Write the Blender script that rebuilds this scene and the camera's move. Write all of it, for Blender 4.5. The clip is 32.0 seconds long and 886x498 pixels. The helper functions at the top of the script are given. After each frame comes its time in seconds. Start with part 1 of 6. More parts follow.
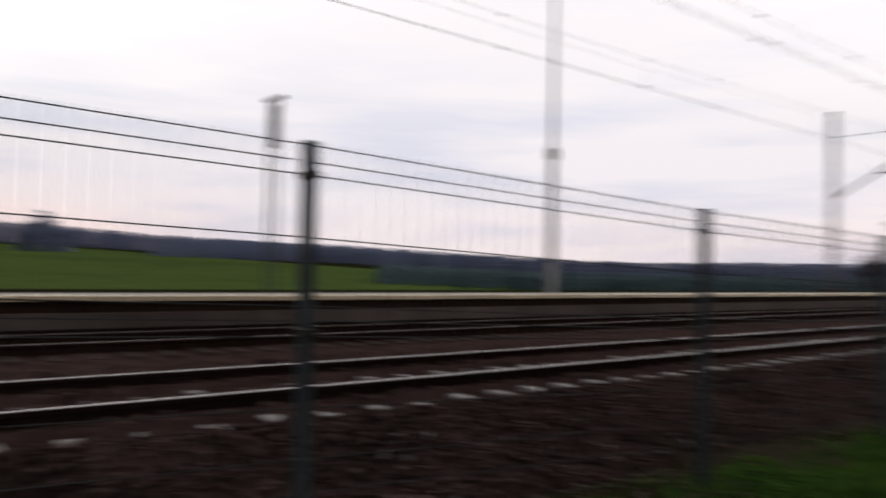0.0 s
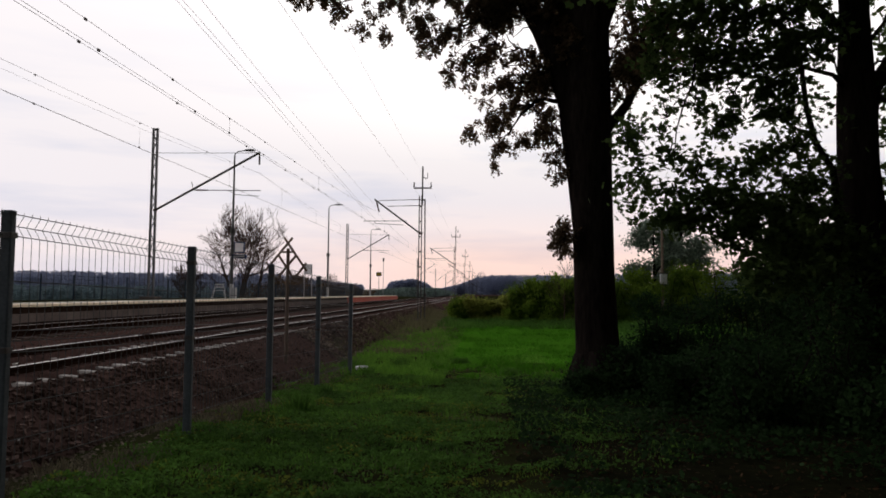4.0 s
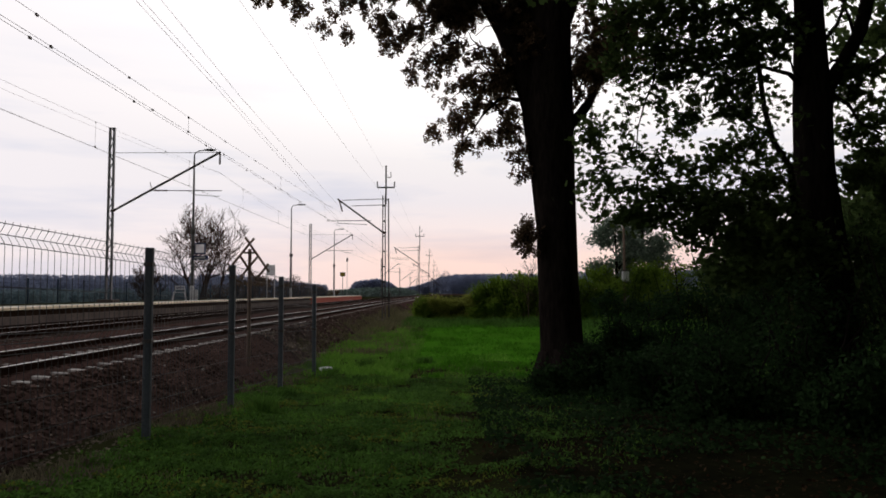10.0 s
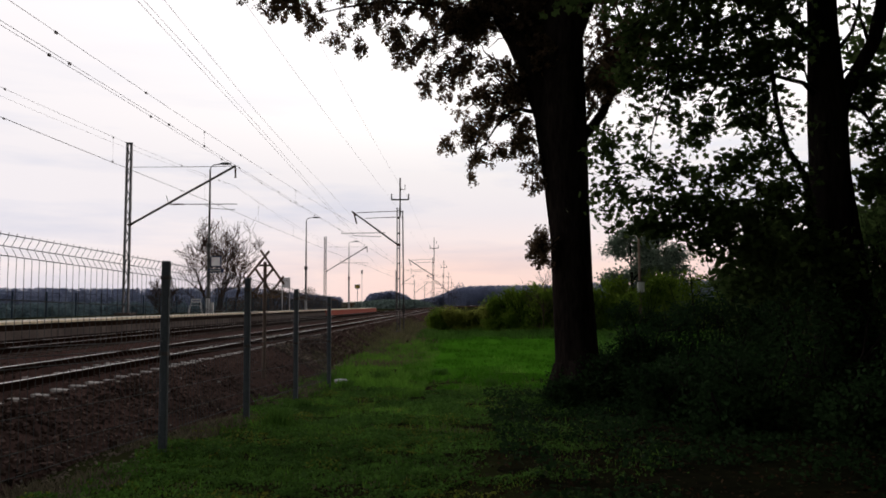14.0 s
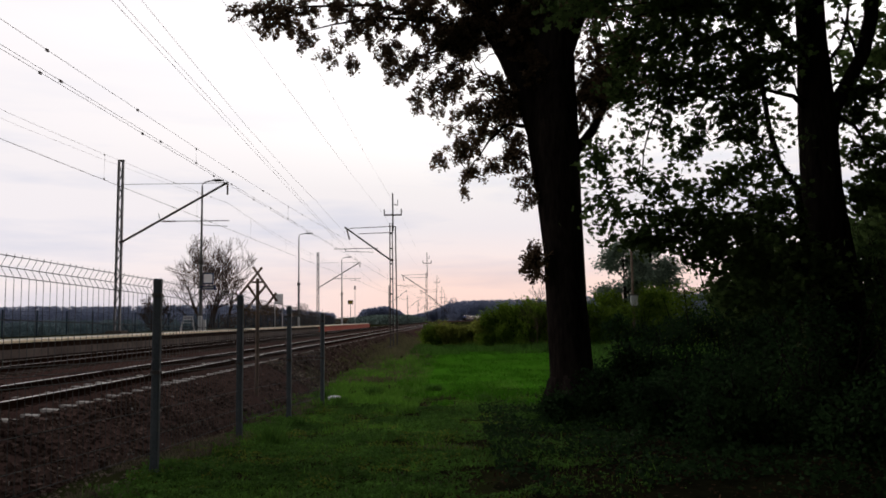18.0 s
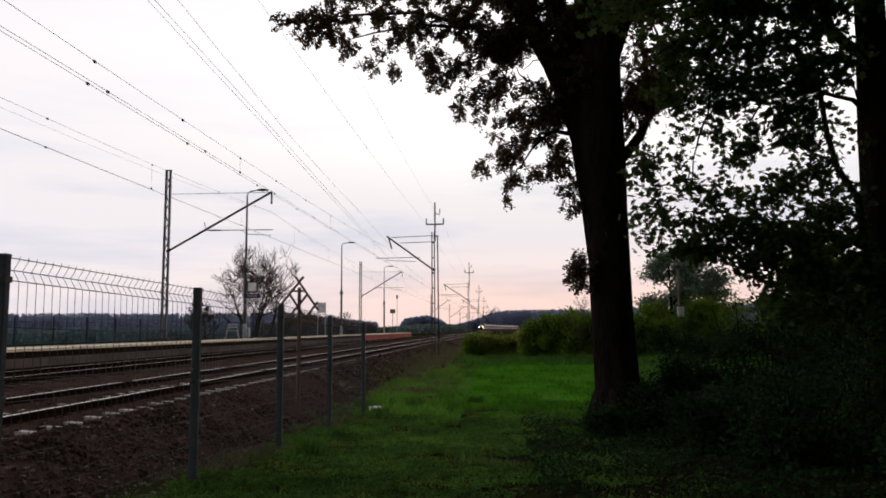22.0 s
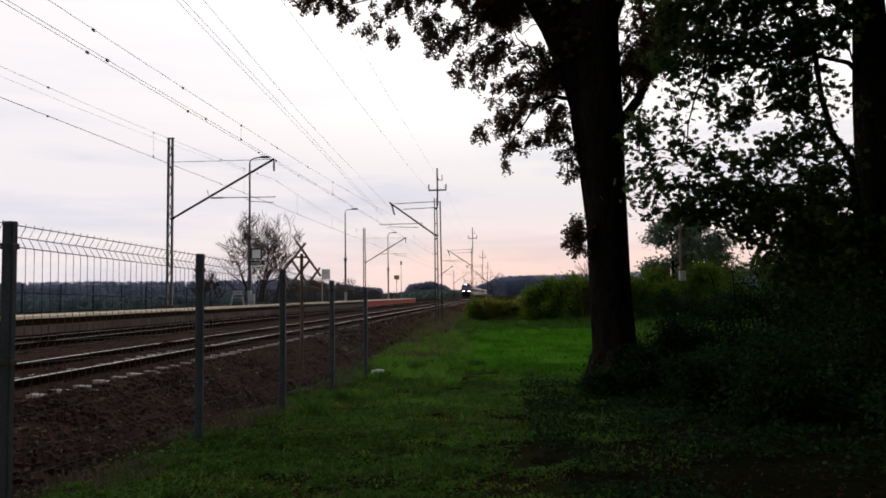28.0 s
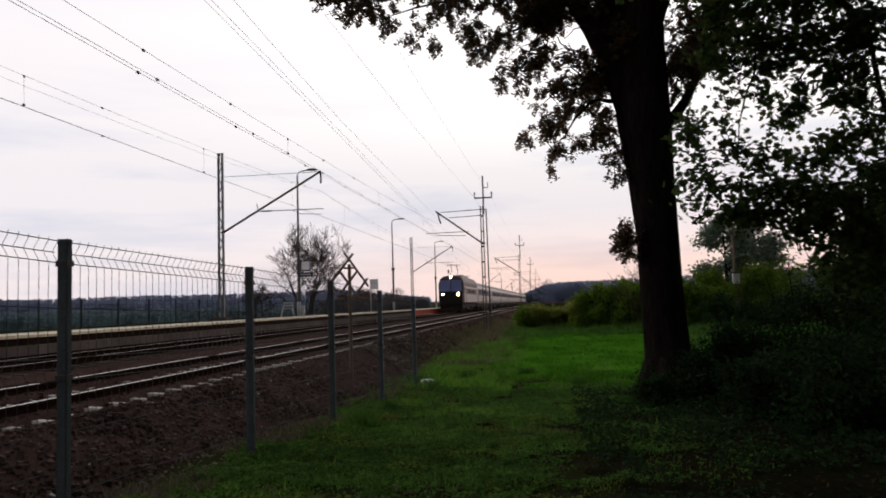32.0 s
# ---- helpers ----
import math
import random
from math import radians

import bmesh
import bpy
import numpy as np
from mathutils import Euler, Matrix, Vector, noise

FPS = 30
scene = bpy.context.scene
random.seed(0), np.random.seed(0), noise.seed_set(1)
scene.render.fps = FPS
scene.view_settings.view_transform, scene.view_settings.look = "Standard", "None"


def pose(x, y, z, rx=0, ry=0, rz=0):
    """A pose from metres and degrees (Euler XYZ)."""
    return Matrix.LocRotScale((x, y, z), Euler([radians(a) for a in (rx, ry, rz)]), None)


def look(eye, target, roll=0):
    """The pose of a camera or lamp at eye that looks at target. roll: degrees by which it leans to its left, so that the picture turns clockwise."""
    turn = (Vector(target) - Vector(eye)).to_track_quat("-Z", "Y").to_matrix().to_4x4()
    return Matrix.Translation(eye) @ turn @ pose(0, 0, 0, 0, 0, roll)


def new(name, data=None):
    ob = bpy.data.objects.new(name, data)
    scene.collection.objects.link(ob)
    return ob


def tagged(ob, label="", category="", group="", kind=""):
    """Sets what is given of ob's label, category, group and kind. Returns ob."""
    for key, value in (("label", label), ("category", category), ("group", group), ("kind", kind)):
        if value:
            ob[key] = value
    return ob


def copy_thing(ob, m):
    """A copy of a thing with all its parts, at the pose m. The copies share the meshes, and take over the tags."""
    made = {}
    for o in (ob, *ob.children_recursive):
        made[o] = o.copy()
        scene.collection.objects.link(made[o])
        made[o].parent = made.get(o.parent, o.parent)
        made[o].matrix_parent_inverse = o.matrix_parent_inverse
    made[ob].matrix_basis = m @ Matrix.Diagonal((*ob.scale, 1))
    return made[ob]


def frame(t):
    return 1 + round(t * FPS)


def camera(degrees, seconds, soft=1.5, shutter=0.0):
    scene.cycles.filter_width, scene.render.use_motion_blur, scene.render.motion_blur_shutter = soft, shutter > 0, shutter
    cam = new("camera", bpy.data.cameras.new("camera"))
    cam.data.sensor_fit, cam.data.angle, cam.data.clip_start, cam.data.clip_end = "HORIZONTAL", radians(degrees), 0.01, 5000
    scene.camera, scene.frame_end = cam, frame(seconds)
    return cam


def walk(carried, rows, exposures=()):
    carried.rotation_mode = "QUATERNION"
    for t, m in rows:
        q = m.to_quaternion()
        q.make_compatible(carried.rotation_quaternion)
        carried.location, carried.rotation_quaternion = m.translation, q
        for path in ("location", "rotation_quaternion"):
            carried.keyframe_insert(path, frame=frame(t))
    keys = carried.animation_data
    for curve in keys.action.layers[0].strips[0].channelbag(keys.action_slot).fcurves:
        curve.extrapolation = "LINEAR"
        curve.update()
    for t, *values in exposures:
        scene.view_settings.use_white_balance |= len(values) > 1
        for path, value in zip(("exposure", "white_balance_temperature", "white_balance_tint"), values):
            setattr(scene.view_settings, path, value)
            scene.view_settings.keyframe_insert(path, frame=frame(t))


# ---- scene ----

# ---- camera and its way ----
cam = camera(60.51, 32.0, soft=1.7, shutter=0.4)
PATH = [
    (0, -0.080, -0.132, 1.503, 92.02, -1.11, 51.15),
    (0.1, -0.080, -0.132, 1.503, 91.82, -1.35, 41.51),
    (0.2, -0.080, -0.132, 1.503, 91.87, -0.71, 32.68),
    (0.4, -0.080, -0.132, 1.503, 90.93, 0.05, 18.94),
    (0.6, -0.079, -0.091, 1.499, 90.40, 0.23, 11.17),
    (1, -0.053, -0.237, 1.499, 91.49, 0.35, 7.58),
    (1.5, -0.035, -0.157, 1.502, 91.86, 0.55, 4.81),
    (2, -0.021, -0.234, 1.511, 93.96, 0.08, 5.13),
    (2.5, -0.024, -0.145, 1.508, 94.12, 0.22, 4.15),
    (3, -0.012, -0.205, 1.510, 93.13, -0.08, 3.27),
    (3.5, -0.014, -0.145, 1.496, 93.47, -0.61, 3.00),
    (5.5, -0.047, 0.013, 1.504, 92.62, -0.02, 3.24),
    (6, -0.041, 0.008, 1.508, 92.37, 0.59, 2.53),
    (6.5, -0.035, -0.025, 1.502, 92.74, 0.69, 2.72),
    (7, -0.034, -0.010, 1.501, 92.43, 0.87, 2.14),
    (7.5, -0.026, -0.010, 1.505, 91.69, 1.10, 2.62),
    (8, -0.013, -0.030, 1.506, 91.89, -0.05, 1.54),
    (8.5, -0.019, -0.028, 1.496, 92.83, 0.06, -0.22),
    (9, -0.023, -0.054, 1.496, 93.31, 0.00, 0.26),
    (9.5, -0.023, -0.033, 1.502, 93.25, 0.07, 0.66),
    (10, -0.025, -0.021, 1.495, 93.37, 0.09, 0.38),
    (10.5, -0.020, -0.026, 1.495, 93.51, 0.48, 0.01),
    (11, -0.011, -0.042, 1.493, 93.22, 0.41, -0.80),
    (11.5, -0.015, -0.058, 1.487, 93.57, 0.71, -0.63),
    (12, -0.015, -0.068, 1.493, 93.48, 0.65, 0.81),
    (12.5, -0.029, -0.038, 1.496, 93.52, 0.47, 0.55),
    (13, -0.014, -0.033, 1.486, 92.94, 0.78, 0.04),
    (13.5, -0.005, -0.073, 1.489, 93.62, 1.34, 0.33),
    (14, -0.018, -0.040, 1.493, 94.26, 0.35, 1.49),
    (14.5, -0.026, 0.038, 1.504, 94.96, 0.38, 1.24),
    (16.5, -0.023, -0.016, 1.506, 95.33, 0.86, -1.24),
    (17, -0.024, -0.017, 1.509, 95.89, 0.89, -0.18),
    (17.5, -0.019, -0.027, 1.508, 95.76, 0.71, -0.09),
    (18, -0.027, -0.013, 1.500, 95.38, 0.84, 0.99),
    (18.5, -0.029, 0.011, 1.503, 96.15, 0.63, 0.69),
    (19, -0.030, 0.009, 1.507, 96.25, 0.34, 0.44),
    (19.5, -0.025, -0.003, 1.507, 96.38, 0.36, 1.42),
    (20, -0.027, 0.028, 1.502, 96.40, 0.68, 2.56),
    (20.5, -0.002, 0.068, 1.495, 94.40, 0.97, 2.08),
    (21, 0.007, 0.078, 1.501, 95.25, 0.37, 2.70),
    (21.5, 0.008, 0.090, 1.501, 95.90, 0.39, 3.10),
    (22, -0.029, 0.180, 1.519, 96.12, 0.38, 4.14),
    (22.5, 0.025, 0.091, 1.515, 95.94, 0.19, 5.04),
    (23, 0.033, 0.087, 1.520, 96.41, -0.21, 4.11),
    (23.5, 0.044, 0.059, 1.514, 95.56, 0.85, 3.94),
    (24, 0.058, 0.022, 1.490, 93.70, 0.84, 3.78),
    (24.5, 0.052, 0.048, 1.495, 93.05, 0.65, 3.94),
    (26.5, 0.050, 0.026, 1.491, 93.58, 0.77, 3.37),
    (27, 0.056, 0.032, 1.494, 93.67, 0.67, 4.22),
    (27.5, 0.063, 0.022, 1.492, 93.90, 0.99, 4.44),
    (28, 0.060, 0.034, 1.494, 93.56, 0.76, 4.48),
    (28.5, 0.059, 0.028, 1.488, 93.31, 0.92, 5.10),
    (29, 0.070, 0.037, 1.492, 93.37, 0.77, 4.97),
    (29.5, 0.070, 0.040, 1.498, 93.97, 1.22, 4.48),
    (30, 0.066, 0.038, 1.491, 93.76, 1.40, 4.16),
    (30.5, 0.072, 0.036, 1.492, 93.60, 1.27, 4.88),
    (31, 0.063, 0.050, 1.504, 93.95, 1.58, 6.01),
    (31.5, 0.074, 0.071, 1.503, 94.19, 1.76, 6.20),
    (32, 0.059, 0.093, 1.501, 94.25, 1.77, 8.10),
]
walk(cam, [(t, pose(x, y, z, a, b, c)) for t, x, y, z, a, b, c in PATH],
     [(0.0, 0.0, 6700, 11), (0.6, -0.14, 7000, 12.5), (1.5, -0.05, 6950, 12), (2.0, 0.0, 6900, 11.8), (3.0, 0.0, 6800, 11.5), (5.5, 0.0, 6720, 10.2), (32.0, 0.0, 6720, 10.2)])

# ---- sky and light: an overcast dusk, pink along the horizon ----
world = bpy.data.worlds.new("dusk_sky")
scene.world = world
world.use_nodes = True
wn, wl = world.node_tree.nodes, world.node_tree.links
wn.clear()


def wnode(kind, **sets):
    n = wn.new(kind)
    for key, value in sets.items():
        n.inputs[key].default_value = value
    return n


SUN_AZ, SUN_EL = radians(24), radians(-4.0)
coord = wn.new("ShaderNodeTexCoord")
split = wn.new("ShaderNodeSeparateXYZ")
wl.new(coord.outputs["Generated"], split.inputs[0])
ramp = wn.new("ShaderNodeValToRGB")
wl.new(split.outputs["Z"], ramp.inputs[0])
stops = [(0.0, (0.98, 0.70, 0.64)), (0.05, (1.0, 0.765, 0.71)), (0.085, (0.93, 0.82, 0.83)), (0.12, (0.86, 0.82, 0.87)), (0.17, (0.91, 0.88, 0.91)),
         (0.23, (1.08, 1.05, 1.06)), (0.34, (1.18, 1.16, 1.18)), (0.50, (0.95, 0.95, 0.99)), (0.68, (0.52, 0.53, 0.57)), (1.0, (0.32, 0.33, 0.38))]
ramp.color_ramp.elements[0].position, ramp.color_ramp.elements[0].color = stops[0][0], (*stops[0][1], 1)
ramp.color_ramp.elements[1].position, ramp.color_ramp.elements[1].color = stops[-1][0], (*stops[-1][1], 1)
for at, col in stops[1:-1]:
    ramp.color_ramp.elements.new(at).color = (*col, 1)
# the sky darkens away from the sunset, towards the night side
flat = wn.new("ShaderNodeVectorMath")
flat.operation = "DOT_PRODUCT"
flat.inputs[1].default_value = (math.sin(radians(-24)), math.cos(radians(-24)), 0.0)
wl.new(coord.outputs["Generated"], flat.inputs[0])
night = wn.new("ShaderNodeMapRange")
night.interpolation_type = "SMOOTHSTEP"
for key, value in (("From Min", -0.5), ("From Max", 0.5), ("To Min", 0.15), ("To Max", 1.0)):
    night.inputs[key].default_value = value
wl.new(flat.outputs["Value"], night.inputs["Value"])
squash = wn.new("ShaderNodeMapping")
squash.inputs["Scale"].default_value = (2.2, 2.2, 17.0)
wl.new(coord.outputs["Generated"], squash.inputs["Vector"])
bands = wnode("ShaderNodeTexNoise", Scale=1.3, Detail=5.0, Roughness=0.55)
wl.new(squash.outputs[0], bands.inputs["Vector"])
cloud = wn.new("ShaderNodeValToRGB")
cloud.color_ramp.elements[0].position, cloud.color_ramp.elements[0].color = 0.45, (0, 0, 0, 1)
cloud.color_ramp.elements[1].position, cloud.color_ramp.elements[1].color = 0.66, (0.95, 0.95, 0.95, 1)
wl.new(bands.outputs["Fac"], cloud.inputs[0])
mixc = wn.new("ShaderNodeMix")
mixc.data_type = "RGBA"
mixc.blend_type = "MULTIPLY"
mixc.inputs["B"].default_value = (0.80, 0.85, 0.93, 1)
# the cloud thins out overhead
thin = wn.new("ShaderNodeMapRange")
thin.interpolation_type = "SMOOTHSTEP"
for key, value in (("From Min", 0.17), ("From Max", 0.30), ("To Min", 1.0), ("To Max", 0.22)):
    thin.inputs[key].default_value = value
wl.new(split.outputs["Z"], thin.inputs["Value"])
veil = wn.new("ShaderNodeMath")
veil.operation = "MULTIPLY"
wl.new(cloud.outputs[0], veil.inputs[0])
wl.new(thin.outputs[0], veil.inputs[1])
wl.new(veil.outputs[0], mixc.inputs["Factor"])
# cooler cloud low down, away from the glow
side = wn.new("ShaderNodeVectorMath")
side.operation = "DOT_PRODUCT"
side.inputs[1].default_value = (math.sin(radians(-45)), math.cos(radians(-45)), 0.0)
wl.new(coord.outputs["Generated"], side.inputs[0])
cool = wn.new("ShaderNodeMapRange")
for key, value in (("From Min", 0.74), ("From Max", 0.95), ("To Min", 0.0), ("To Max", 0.75)):
    cool.inputs[key].default_value = value
wl.new(side.outputs["Value"], cool.inputs["Value"])
mixb = wn.new("ShaderNodeMix")
mixb.data_type = "RGBA"
mixb.inputs["B"].default_value = (0.90, 0.87, 0.93, 1)
wl.new(cool.outputs[0], mixb.inputs["Factor"])
wl.new(ramp.outputs[0], mixb.inputs["A"])
wl.new(mixb.outputs["Result"], mixc.inputs["A"])
sky = wn.new("ShaderNodeTexSky")
sky.sky_type, sky.sun_disc = "NISHITA", False
sky.sun_elevation, sky.sun_rotation = SUN_EL, SUN_AZ
sky_bg = wnode("ShaderNodeBackground", Strength=0.05)
wl.new(sky.outputs[0], sky_bg.inputs["Color"])
veil_bg = wnode("ShaderNodeBackground", Strength=1.0)
wl.new(mixc.outputs["Result"], veil_bg.inputs["Color"])
wl.new(night.outputs[0], veil_bg.inputs["Strength"])
both = wn.new("ShaderNodeAddShader")
wl.new(sky_bg.outputs[0], both.inputs[0])
wl.new(veil_bg.outputs[0], both.inputs[1])
out = wn.new("ShaderNodeOutputWorld")
wl.new(both.outputs[0], out.inputs["Surface"])
sun = new("sun", bpy.data.lights.new("sun", "SUN"))
sun.data.energy, sun.data.angle, sun.data.color = 0.15, radians(25), (1.0, 0.78, 0.66)
sun.matrix_world = look((0, 0, 60), (-60 * math.sin(SUN_AZ), -60 * math.cos(SUN_AZ), 60 - 60 * math.tan(radians(9))))


# ---- materials ----
def material(name, colours, rough=0.8, metal=0.0, scale=4.0, fine=40.0, bump=0.3, stretch=(1, 1, 1), island=0.0, per_object=0.0, spec=0.4):
    """Two colours mixed by noise at two sizes, with relief; varied from piece to piece."""
    m = bpy.data.materials.new(name)
    m.use_nodes = True
    n, k = m.node_tree.nodes, m.node_tree.links
    b = n["Principled BSDF"]
    b.inputs["Roughness"].default_value, b.inputs["Metallic"].default_value = rough, metal
    b.inputs["Specular IOR Level"].default_value = spec
    tc, mp = n.new("ShaderNodeTexCoord"), n.new("ShaderNodeMapping")
    mp.inputs["Scale"].default_value = stretch
    k.new(tc.outputs["Object"], mp.inputs["Vector"])
    big, small = n.new("ShaderNodeTexNoise"), n.new("ShaderNodeTexNoise")
    big.inputs["Scale"].default_value, small.inputs["Scale"].default_value = scale, fine
    big.inputs["Detail"].default_value, small.inputs["Detail"].default_value = 4, 3
    for t in (big, small):
        k.new(mp.outputs[0], t.inputs["Vector"])
    add = n.new("ShaderNodeMath")
    add.operation = "MULTIPLY_ADD"
    add.inputs[1].default_value = 0.45
    k.new(small.outputs["Fac"], add.inputs[0])
    half = n.new("ShaderNodeMath")
    half.operation = "MULTIPLY"
    half.inputs[1].default_value = 0.55
    k.new(big.outputs["Fac"], half.inputs[0])
    k.new(half.outputs[0], add.inputs[2])
    cr = n.new("ShaderNodeValToRGB")
    cr.color_ramp.elements[0].position, cr.color_ramp.elements[1].position = 0.36, 0.64
    cr.color_ramp.elements[0].color, cr.color_ramp.elements[1].color = (*colours[0], 1), (*colours[1], 1)
    k.new(add.outputs[0], cr.inputs[0])
    colour = cr.outputs[0]
    if island or per_object:
        src = n.new("ShaderNodeNewGeometry").outputs["Random Per Island"] if island else n.new("ShaderNodeObjectInfo").outputs["Random"]
        mr = n.new("ShaderNodeMapRange")
        span = island or per_object
        mr.inputs["To Min"].default_value, mr.inputs["To Max"].default_value = 1 - span, 1 + span
        k.new(src, mr.inputs["Value"])
        hsv = n.new("ShaderNodeHueSaturation")
        k.new(mr.outputs[0], hsv.inputs["Value"])
        k.new(colour, hsv.inputs["Color"])
        colour = hsv.outputs[0]
    k.new(colour, b.inputs["Base Color"])
    if bump:
        bp = n.new("ShaderNodeBump")
        bp.inputs["Strength"].default_value = bump
        bp.inputs["Distance"].default_value = 0.02
        k.new(small.outputs["Fac"], bp.inputs["Height"])
        k.new(bp.outputs[0], b.inputs["Normal"])
    return m


def glow(name, colour, strength):
    m = bpy.data.materials.new(name)
    m.use_nodes = True
    b = m.node_tree.nodes["Principled BSDF"]
    b.inputs["Base Color"].default_value = (*colour, 1)
    b.inputs["Emission Color"].default_value = (*colour, 1)
    b.inputs["Emission Strength"].default_value = strength
    return m


def leafy(name, colours, island=0.35, through_it=0.35):
    m = material(name, colours, rough=0.7, scale=0.6, fine=6, bump=0, island=island, spec=0.02)
    n, k = m.node_tree.nodes, m.node_tree.links
    b = n["Principled BSDF"]
    tr, mix = n.new("ShaderNodeBsdfTranslucent"), n.new("ShaderNodeMixShader")
    src = b.inputs["Base Color"].links[0].from_socket
    k.new(src, tr.inputs["Color"])
    mix.inputs[0].default_value = through_it
    k.new(b.outputs[0], mix.inputs[1])
    k.new(tr.outputs[0], mix.inputs[2])
    k.new(mix.outputs[0], n["Material Output"].inputs["Surface"])
    return m


LITTER = leafy("fallen_leaf", ((0.028, 0.016, 0.009), (0.065, 0.036, 0.018)), 0.5, 0.1)
# the trees' shade on the floor is put into this near-black litter colour
SHADED_LITTER = material("shaded_leaf_litter", ((0.0106, 0.0106, 0.00608), (0.0228, 0.0228, 0.0106)), 1.0, scale=0.8, fine=9, bump=0.8, spec=0.0)
GRASS_SOIL = material("grass_soil", ((0.022, 0.018, 0.011), (0.036, 0.045, 0.014)), 1.0, scale=0.55, fine=7, bump=0.6, spec=0.0)
FAR_FIELD = material("far_field", ((0.085, 0.13, 0.036), (0.135, 0.20, 0.052)), 1.0, scale=0.02, fine=0.3, bump=0, spec=0.0)
CROP = material("young_crop", ((0.0485, 0.142, 0.0106), (0.0705, 0.238, 0.015)), 1.0, scale=0.3, fine=5, bump=0.4, spec=0.0)
BLADE = leafy("grass_blade", ((0.105, 0.225, 0.036), (0.205, 0.42, 0.056)), 0.22, 0.4)
MOSS = leafy("yellow_moss", ((0.13, 0.155, 0.028), (0.29, 0.34, 0.055)), 0.3, 0.3)
WEED = leafy("weed_leaf", ((0.050, 0.105, 0.024), (0.135, 0.285, 0.050)), 0.35, 0.35)
# pale colour of the far copse, with the haze mixed into it
HAZY_LEAF = material("haze_tinted_copse", ((0.25, 0.325, 0.30), (0.31, 0.395, 0.36)), 1.0, scale=0.1, fine=0.8, bump=0, island=0.2, spec=0.0)
CROP_BLADE = leafy("crop_blade", ((0.056, 0.172, 0.0125), (0.086, 0.282, 0.018)), 0.25, 0.4)
DRY_BLADE = leafy("dry_blade", ((0.125, 0.105, 0.07), (0.21, 0.18, 0.125)), 0.4, 0.3)
VERGE_BLADE = leafy("withered_blade", ((0.135, 0.125, 0.068), (0.25, 0.23, 0.125)), 0.3, 0.3)
BALLAST = material("ballast_bed", ((0.060, 0.036, 0.031), (0.118, 0.072, 0.062)), 1.0, scale=3, fine=30, bump=1.0, spec=0.0)
STONE = material("ballast_stone", ((0.056, 0.036, 0.031), (0.19, 0.128, 0.110)), 0.95, scale=2, fine=30, bump=0.4, island=0.5, spec=0.0)
VERGE_STONE = material("verge_gravel", ((0.15, 0.118, 0.092), (0.29, 0.235, 0.19)), 0.95, scale=2, fine=30, bump=0.3, island=0.5, spec=0.0)
PALE_STONE = material("pale_stone", ((0.30, 0.28, 0.26), (0.45, 0.43, 0.40)), 0.85, scale=5, fine=40, island=0.3)
SLEEPER = material("sleeper_concrete", ((0.40, 0.37, 0.34), (0.58, 0.54, 0.50)), 0.7, scale=3, fine=40, bump=0.4, per_object=0.3)
SLEEPER_FAR = material("sleeper_concrete_far", ((0.0532, 0.038, 0.0304), (0.0988, 0.0722, 0.057)), 0.85, scale=3, fine=40, bump=0.4, island=0.3, spec=0.1)
RUST = material("rusty_steel", ((0.0213, 0.0114, 0.00836), (0.0418, 0.0228, 0.0167)), 0.9, 0.0, scale=3, fine=60, bump=0.3, spec=0.0)
RAILHEAD = material("polished_steel", ((0.5, 0.46, 0.43), (0.64, 0.6, 0.56)), 0.30, 1.0, scale=2, fine=50, bump=0.05, stretch=(1, 0.05, 1))
RAILHEAD_DULL = material("dull_rail_steel", ((0.22, 0.18, 0.16), (0.34, 0.29, 0.26)), 0.42, 0.9, scale=2, fine=50, bump=0.05, stretch=(1, 0.05, 1))
# the shadow under the edge slabs is put into this wall colour
SHADOWED_WALL = material("shadowed_concrete", ((0.036, 0.024, 0.019), (0.074, 0.048, 0.037)), 1.0, scale=1.2, fine=18, bump=0.4, spec=0.0)
PLATFORM = material("platform_concrete", ((0.12, 0.096, 0.086), (0.20, 0.162, 0.145)), 0.9, scale=0.8, fine=18, bump=0.3, per_object=0.15, spec=0.05)
EDGE = material("platform_edge_slab", ((0.84, 0.67, 0.43), (0.94, 0.79, 0.55)), 0.4, scale=2, fine=25, bump=0.1, per_object=0.1, spec=0.55)
PAVING = material("platform_paving", ((0.42, 0.37, 0.28), (0.58, 0.52, 0.41)), 0.7, scale=1, fine=20, bump=0.2)
ORANGE = material("orange_panel", ((0.33, 0.022, 0.004), (0.52, 0.058, 0.008)), 0.8, scale=0.6, fine=9, bump=0.1)
POST = material("galvanised_post", ((0.066, 0.083, 0.100), (0.125, 0.150, 0.176)), 0.7, 0.0, scale=5, fine=50, bump=0.15, per_object=0.15)
WIRE = material("galvanised_wire", ((0.085, 0.085, 0.088), (0.14, 0.14, 0.145)), 0.8, 0.0, scale=8, fine=60, bump=0)
GREEN_METAL = material("blue_green_metal", ((0.012, 0.035, 0.06), (0.022, 0.055, 0.095)), 0.7, 0.0, scale=3, fine=30, bump=0)
MAST = material("mast_steel", ((0.13, 0.135, 0.15), (0.23, 0.235, 0.255)), 0.6, 0.4, scale=3, fine=30, bump=0.1)
DARK_STEEL = material("dark_steel", ((0.065, 0.061, 0.061), (0.125, 0.117, 0.113)), 0.6, 0.4, scale=4, fine=40, bump=0.1)
LAMP_POLE = material("lamp_pole_paint", ((0.09, 0.09, 0.095), (0.16, 0.16, 0.165)), 0.5, 0.3, scale=3, fine=30, bump=0.05)
